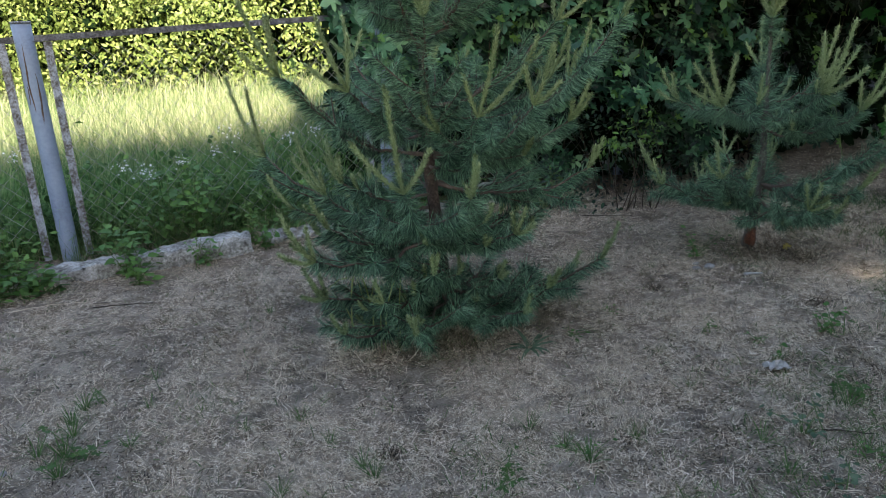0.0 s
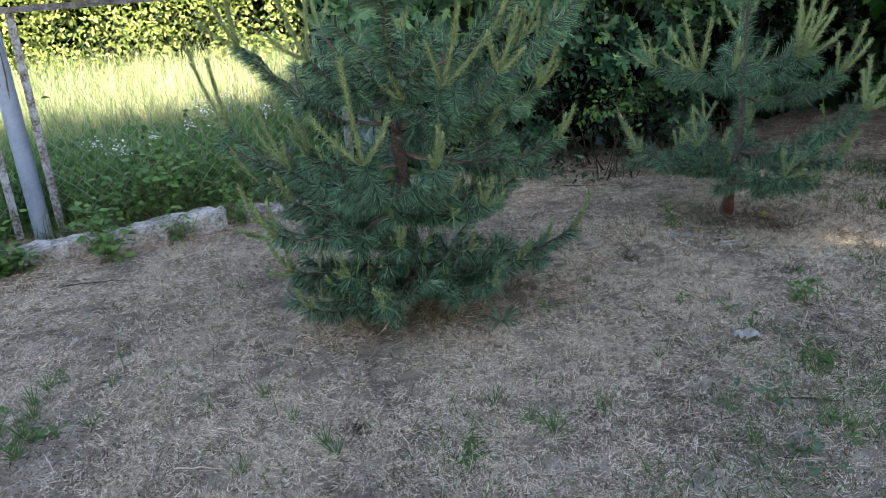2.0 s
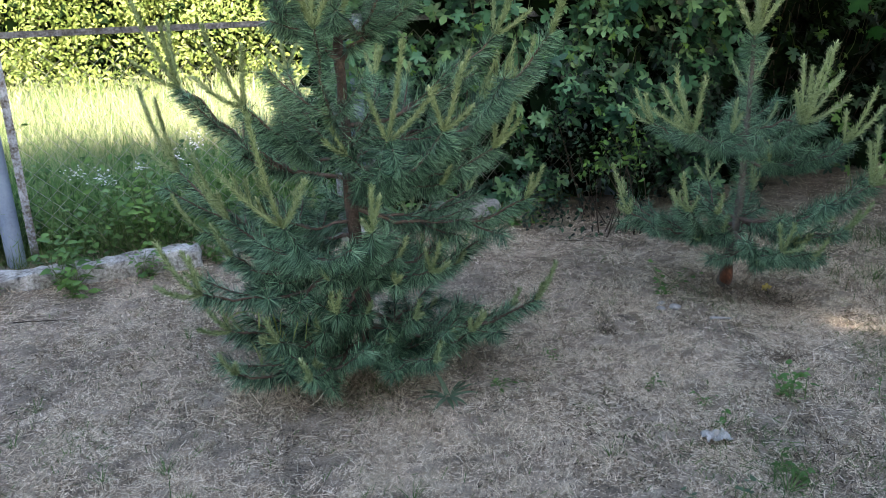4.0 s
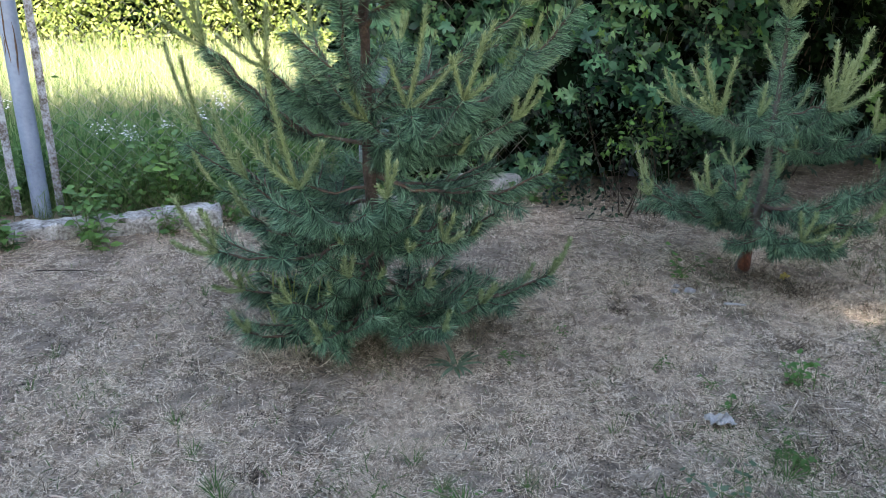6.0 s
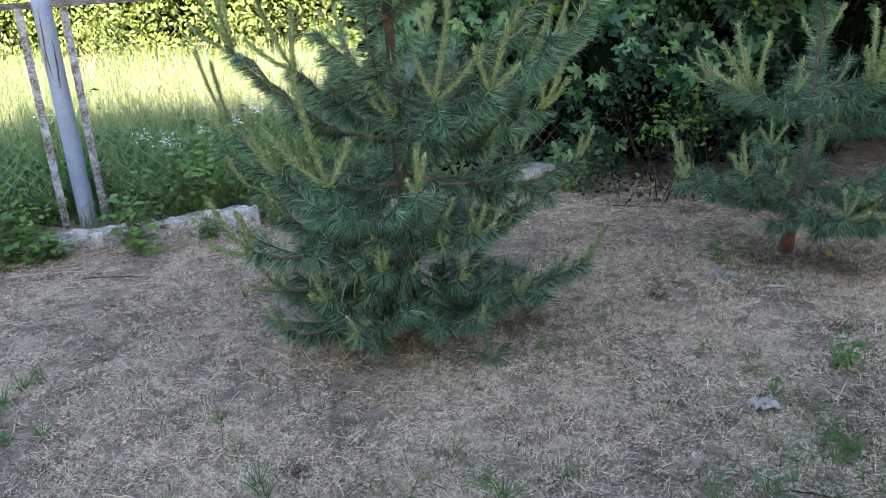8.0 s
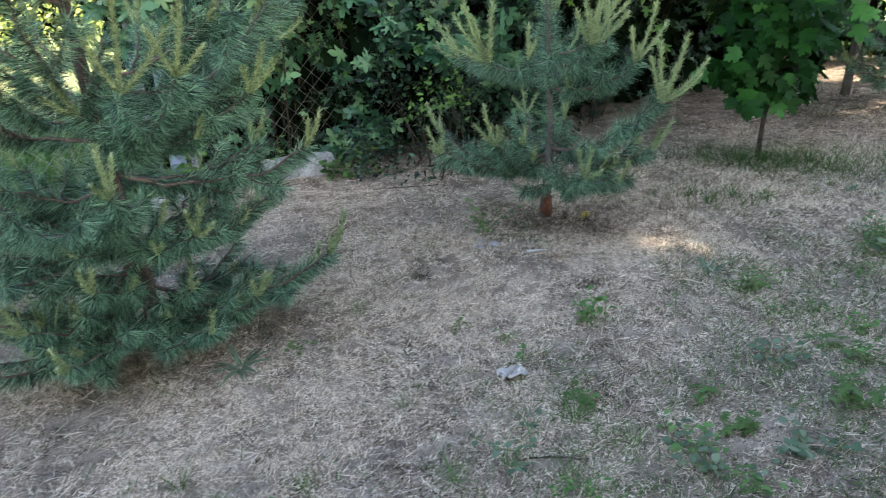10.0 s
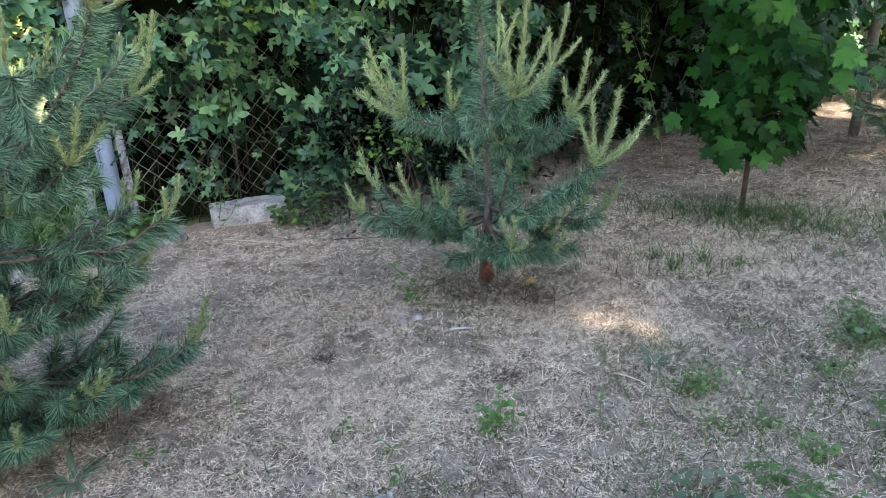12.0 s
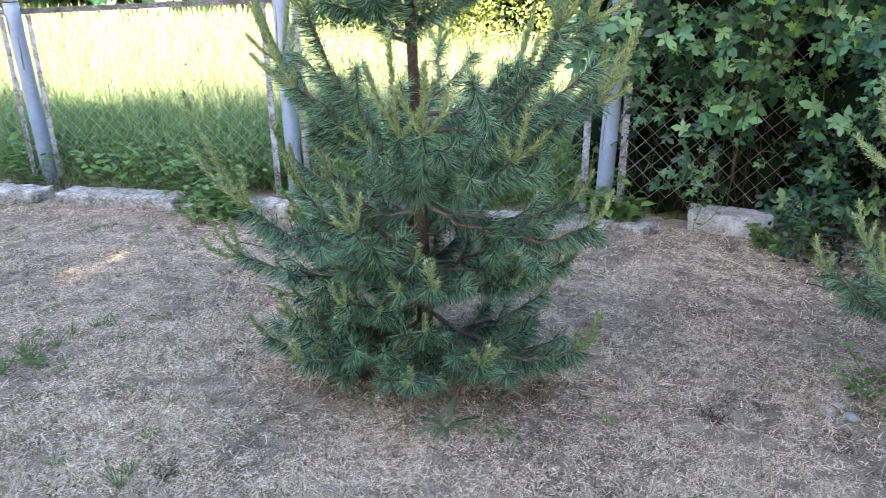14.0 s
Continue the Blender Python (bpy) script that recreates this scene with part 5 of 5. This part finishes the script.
build_weed("tall_herb", float(x_), float(y_), 1.0, 21, 0.05, 291, "tall dry herb with small leaves in the meadow", OVAL, M_GREYWEED, spread=0.15)


def build_flower(a, b, h, seed):
    rng = np.random.default_rng(seed)
    p = at_fence(a, b)
    fl = thing("white_wildflower", (p[0], p[1], float(ground_z(p[0], p[1]))), "tall stalk with a loose white flower head", "flower", "wildflowers")
    tip = np.array([0.06 * rng.normal(), 0.06 * rng.normal(), h])
    part("stalk", mesh_np("stalk", *tube(curve((0, 0, -0.02), tip, 0.03 * rng.normal(size=3), 7), np.linspace(0.003, 0.0015, 7), 4)), M_GREENSTEM, fl)
    me = mesh_np("blossom", OVAL[0] * np.array([1.4, 0.7, 1]), OVAL[1])
    me.materials.append(M_FLOWER)
    for k in range(26):
        q = tip + rng.normal(size=3) * np.array([0.035, 0.035, 0.025])
        ob = single_leaf(me, fl, q, unit(rng.normal(size=3) * np.array([1, 1, 0.3])), unit(np.array([0.3, -0.3, 1]) + 0.5 * rng.normal(size=3)), rng.uniform(0.016, 0.028))
        ob.name = "blossom"


for k, (a, b, h) in enumerate([(0.42, 0.22, 0.52), (0.55, 0.25, 0.47), (0.78, 0.3, 0.5), (1.1, 0.3, 0.55), (1.15, 0.36, 0.62), (1.2, 0.8, 0.62), (1.55, 0.35, 0.58), (1.7, 0.4, 0.6), (1.35, 0.6, 0.66), (0.5, 0.18, 0.44), (-0.2, 0.6, 0.6)]):
    build_flower(a, b, h, 500 + k)

# ---------------------------------------------------------------- small things on the ground
def build_scrap(x, y):
    bm = bmesh.new()
    bmesh.ops.create_grid(bm, x_segments=14, y_segments=10, size=0.5)
    for v in bm.verts:
        q = Vector((v.co.x * 3.1, v.co.y * 3.1, 0))
        v.co = Vector((v.co.x * 0.085 + 0.012 * noise.noise(q * 2), v.co.y * 0.055 + 0.012 * noise.noise(q * 2 + Vector((9, 0, 0))), 0.022 + 0.03 * noise.noise(q * 1.3 + Vector((0, 5, 0))) + 0.012 * noise.noise(q * 4)))
    me = bpy.data.meshes.new("paper_scrap")
    bm.to_mesh(me)
    bm.free()
    ob = part("paper_scrap", me, M_PAPER)
    ob.location = (x, y, float(ground_z(x, y)) + 0.004)
    ob.rotation_euler = (0, 0, 0.9)
    so = ob.modifiers.new("thick", "SOLIDIFY")
    so.thickness = 0.0012
    tagged(ob, "crumpled dirty white paper scrap on the straw", "paper")


build_scrap(-0.375, 2.772)


def build_stone(x, y, s, seed):
    bm = bmesh.new()
    bmesh.ops.create_icosphere(bm, subdivisions=3, radius=1)
    for v in bm.verts:
        v.co *= 1 + 0.35 * noise.noise(v.co * 1.2 + Vector((seed, 0, 0))) + 0.1 * noise.noise(v.co * 4)
        v.co = Vector((v.co.x * s, v.co.y * s * 0.75, v.co.z * s * 0.55 + s * 0.3))
    ob = part("stone", bm, M_STONE)
    ob.location = (x, y, float(ground_z(x, y)))
    tagged(ob, "pale grey angular stone lying in the straw", "stone", "stones")


build_stone(-0.915, 3.765, 0.026, 1.0)
build_stone(-0.97, 3.73, 0.02, 5.0)
build_stone(-0.99, 3.79, 0.016, 8.0)
build_stone(-2.2, 0.85, 0.014, 3.0)


def build_stick(x, y, az, ln, r, mat, label, seed):
    rng = np.random.default_rng(seed)
    n = 9
    t = np.linspace(-0.5, 0.5, n) * ln
    pts = np.stack([t, 0.05 * ln * np.sin(np.linspace(0, 3, n)) + 0.012 * ln * rng.normal(size=n), r + 0.012 + 0.02 * ln * np.abs(rng.normal(size=n)) * np.linspace(0.2, 1, n)], -1)
    ob = part("dry_stick", mesh_np("dry_stick", *tube(pts, np.linspace(r, r * 0.5, n), 6)), mat)
    ob.location = (x, y, float(ground_z(x, y)) - 0.004)
    ob.rotation_euler = (0, 0, az)
    tagged(ob, label, "stick", "fallen sticks")


build_stick(-0.69, 3.731, 0.6, 0.09, 0.007, M_PAPER, "short bleached white stick on bare earth", 1)
for k, (x, y, az, ln, r) in enumerate([(-2.45, 4.35, 0.1, 0.5, 0.004), (-1.85, 4.6, 0.5, 0.35, 0.003), (0.0, 3.66, -0.2, 0.12, 0.003), (-0.12, 2.45, 0.4, 0.2, 0.003), (-1.5, 1.2, 0.5, 0.14, 0.0025),
                                       (-3.3, 1.9, 0.7, 0.3, 0.003), (-3.65, 1.7, 0.9, 0.4, 0.0025)]):
    build_stick(x, y, az, ln, r, M_STRAW if k % 2 == 0 else M_STEM, "thin dry stalk lying on the ground", 10 + k)


def dead_tuft(x, y, r, n, seed, label, mat, lift=(0.1, 0.9), ln=0.05):
    rng = np.random.default_rng(seed)
    m = n
    px, py = rng.normal(0, r * 0.5, m), rng.normal(0, r * 0.5, m)
    az, ri = rng.uniform(0, 6.28, m), rng.uniform(*lift, m)
    ax = np.stack([np.cos(az) * np.sqrt(1 - ri ** 2), np.sin(az) * np.sqrt(1 - ri ** 2), ri], -1)
    l = ln * rng.uniform(0.4, 1.2, m)
    v, f = scatter(STRAW, frames_along(ax, random_dirs(m, rng)), np.stack([px, py, 0 * px], -1), np.stack([rng.uniform(0.0012, 0.0026, m), l, l], -1))
    ob = part("dead_tuft", mesh_np("dead_tuft", v, f), mat)
    ob.location = (x, y, float(ground_z(x, y)))
    tagged(ob, label, "dead grass", "dead tufts", "stuff")


dead_tuft(-1.05, 3.33, 0.05, 160, 1, "small dark clump of dead roots and grass", M_LITTER)
dead_tuft(-0.366, 3.511, 0.08, 260, 2, "wide dark clump of dead grass", M_LITTER)
dead_tuft(-1.25, 1.58, 0.05, 140, 3, "small dark tuft of dead grass", M_LITTER)
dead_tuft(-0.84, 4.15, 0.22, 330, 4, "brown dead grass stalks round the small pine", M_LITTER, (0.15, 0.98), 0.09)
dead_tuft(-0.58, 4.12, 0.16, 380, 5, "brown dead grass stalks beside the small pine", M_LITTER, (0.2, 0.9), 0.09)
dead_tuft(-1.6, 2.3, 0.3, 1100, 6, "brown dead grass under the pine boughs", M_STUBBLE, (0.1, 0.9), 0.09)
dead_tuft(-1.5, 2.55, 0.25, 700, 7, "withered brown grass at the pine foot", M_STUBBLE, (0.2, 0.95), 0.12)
dead_tuft(-1.75, 2.1, 0.2, 500, 8, "withered straw beneath the pine", M_STRAW, (0.1, 0.9), 0.09)
def build_tall_grass(x, y, seed):
    rng = np.random.default_rng(seed)
    g = thing("tall_grass", (x, y, float(ground_z(x, y))), "pale green drooping grass blades growing through the pine", "grass")
    for k in range(11):
        az, h, out = rng.uniform(0, 6.28), rng.uniform(0.22, 0.46), rng.uniform(0.08, 0.26)
        t = np.linspace(0, 1, 10)
        d = np.array([math.cos(az), math.sin(az), 0])
        p = d * (out * t ** 1.7)[:, None] + np.stack([0 * t, 0 * t, h * (1.7 * t - 1.05 * t ** 2.4)], -1) + 0.05 * np.array([rng.normal(), rng.normal(), 0])
        w = unit(np.cross(d, [0, 0, 1.0]) + 0.5 * rng.normal(size=3)) * 0.0034 * rng.uniform(0.6, 1.2)
        wid = (1 - t ** 3)[:, None] * w
        v = np.vstack([p - wid, p + wid + np.array([0, 0, 0.0008])])
        f = [(q, q + 1, q + 11) for q in range(9)] + [(q, q + 11, q + 10) for q in range(9)]
        part("blade", mesh_np("blade", v, np.array(f)), M_PALEBLADE, g)


build_tall_grass(-1.80, 2.16, 600)
build_tall_grass(-1.88, 2.24, 601)
dl_ = thing("fallen_leaf", (-0.66, 4.25, float(ground_z(-0.66, 4.25)) + 0.03), "yellowed fallen leaf caught on dead stalks", "leaf")
me_ = mesh_np("blade", *VINE)
me_.materials.append(M_DEADLEAF)
for q_ in range(2):
    single_leaf(me_, dl_, (0.02 * q_, 0.01 * q_, 0), unit(np.array([math.cos(q_ * 2), math.sin(q_ * 2), 0.3])), unit(np.array([0.3, -0.5, 0.8])), 0.04).name = "blade"


# ---------------------------------------------------------------- tall trees behind the path, which shade the yard
def build_shade_trees():
    rng = np.random.default_rng(99)
    s = np.array(SUN_FROM)
    across = unit(np.cross(s, [0, 0, 1.0]))
    upv = np.cross(across, s)
    gaps = [((-0.22, 4.11, 0), 0.19, 0.115, 3.6), ((-3.3, 1.13, -0.05), 0.08, 0.30, 3.4), ((0.5, 9.4, -0.05), 0.6, 0.3, 1.2), ((-0.42, 6.36, -0.05), 0.24, 0.06, 3.2), ((-3.84, 1.43, -0.05), 0.10, 0.04, 3.0), ((0.55, 7.5, -0.05), 0.5, 0.10, 3.4)]
    trunks = [(-9.0, 6.0), (-4.5, 6.6), (0.0, 6.2), (4.0, 6.8), (8.0, 6.4)]
    for k, (u0, d0) in enumerate(trunks):
        n = 2600
        cu = u0 + rng.normal(0, 1.5, n)
        hv = rng.uniform(0.0, 1.0, n)
        # place clumps in a slab across the sun's way
        dd = 9.0 + rng.uniform(-1.2, 1.2, n)
        lo, hi = -1.2, EDGE(u0)
        vv = lo + (hi - lo) * hv
        p = across * cu[:, None] + upv * vv[:, None] + s * dd[:, None]
        ok = p[:, 2] > 3.3
        top = EDGE(cu) + 0.25 * rng.normal(size=n)
        ok &= vv < top
        p = p[ok]
        foot = np.array([across[0] * u0 + s[0] * 9.0 / 1.0, across[1] * u0 + s[1] * 9.0, 0.0])
        tree = thing("shade_tree", (foot[0], foot[1], -0.05), "tall leafy tree shading the yard", "tree", "shade trees")
        part("trunk", shade_smooth(mesh_np("trunk", *tube(curve((0, 0, -0.1), (0.2, 0.1, 7.5), (0.2, 0, 0), 12), np.linspace(0.22, 0.06, 12), 10))), M_BARK, tree)
        v, f = leaves(CLUMP, p, rng.uniform(0.4, 0.6, len(p)), s, rng, 0.35)
        keep = np.ones(len(f), bool)
        small = []
        for g, gu, gv, cover in gaps:
            w = v - np.array(g)
            bad = ((w @ across) / (gu + 0.03)) ** 2 + ((w @ upv) / (gv + 0.03)) ** 2 < 1
            c = (v[f].mean(1) - np.array(g))
            bad_mid = ((c @ across) / (gu + 0.03)) ** 2 + ((c @ upv) / (gv + 0.03)) ** 2 < 1
            keep &= ~(bad[f].any(1) | bad_mid)
            if abs(np.array(g) @ across - u0) < 2.2:
                eu, ev = gu + 0.17, gv + 0.17
                q = rng.uniform(-1, 1, (int(9 * 4 * eu * ev / 0.0013), 2)) * np.array([eu, ev])
                inside = (q[:, 0] / gu) ** 2 + (q[:, 1] / gv) ** 2 < 1
                q = q[~inside | (rng.uniform(size=len(q)) < cover / 9)]
                pg = np.array(g) + across * q[:, :1] + upv * q[:, 1:] + s * (9.0 + rng.uniform(-1, 1, (len(q), 1)))
                small.append(leaves(OVAL, pg, rng.uniform(0.04, 0.08, len(q)), s, rng, 0.4))
        v, f = join([(v, f[keep])] + small)
        tagged(part("crown", mesh_np("crown", v - foot + np.array([0, 0, 0.05]), f), M_VINE, tree), kind="stuff")


def build_overhang():
    """Unseen trees added behind the hedge, whose boughs roof it over and darken it."""
    rng = np.random.default_rng(123)
    for a0, a1 in ((4.0, 7.0), (6.8, 10.4)):
        foot = at_fence((a0 + a1) / 2, 1.6, -0.08)
        tree = thing("hedge_tree", foot, "unseen tall tree added behind the hedge to shade it", "tree", "hedge trees")
        part("trunk", shade_smooth(mesh_np("trunk", *tube(curve((0, 0, -0.1), (0.1, 0.1, 4.6), (0.1, 0, 0), 12), np.linspace(0.13, 0.05, 12), 10))), M_BARK, tree)
        n = 5200
        a, b, z = rng.uniform(a0 - 0.4, a1 + 0.4, n), rng.uniform(-2.0, 2.6, n), rng.uniform(1.95, 4.0, n)
        p = to_world(a, b, z)
        tagged(part("crown", mesh_np("crown", *leaves(CLUMP, p - foot, rng.uniform(0.2, 0.36, n), np.array([0, 0, 1.0]), rng, 0.5)), M_VINE, tree), kind="stuff")


build_overhang()


# ---------------------------------------------------------------- unseen shrubs added behind the path to block low bounced light
for k, (x_, y_) in enumerate([(4.6, 8.6), (4.9, 6.6), (4.7, 4.7), (5.0, 2.8), (4.8, 0.9), (4.5, -1.0), (3.4, -2.6), (1.6, -3.2), (-0.3, -3.4), (-2.3, -3.5), (-4.3, -3.6)]):
    build_bush("low_shrub", (x_, y_), (1.1, 1.1, 0.55 + 0.1 * math.sin(k * 2.3)), 1000, CLUMP, 0.26, M_BUSH, 700 + k, "unseen low shrub added to block light from the yard's open side", twigs=8, low=0.5, clump=20, inner=500)


def EDGE(u):
    """Where, across the sun's way, the tree tops end."""
    u = np.asarray(u, float)
    return 4.45 + 0.8 * smooth(-u, 0.6, 1.8) - 2.1 * smooth(-u, 7.0, 7.8) - 0.95 * smooth(u, 1.5, 3.0) + 0.12 * np.sin(u * 4.3)


build_shade_trees()
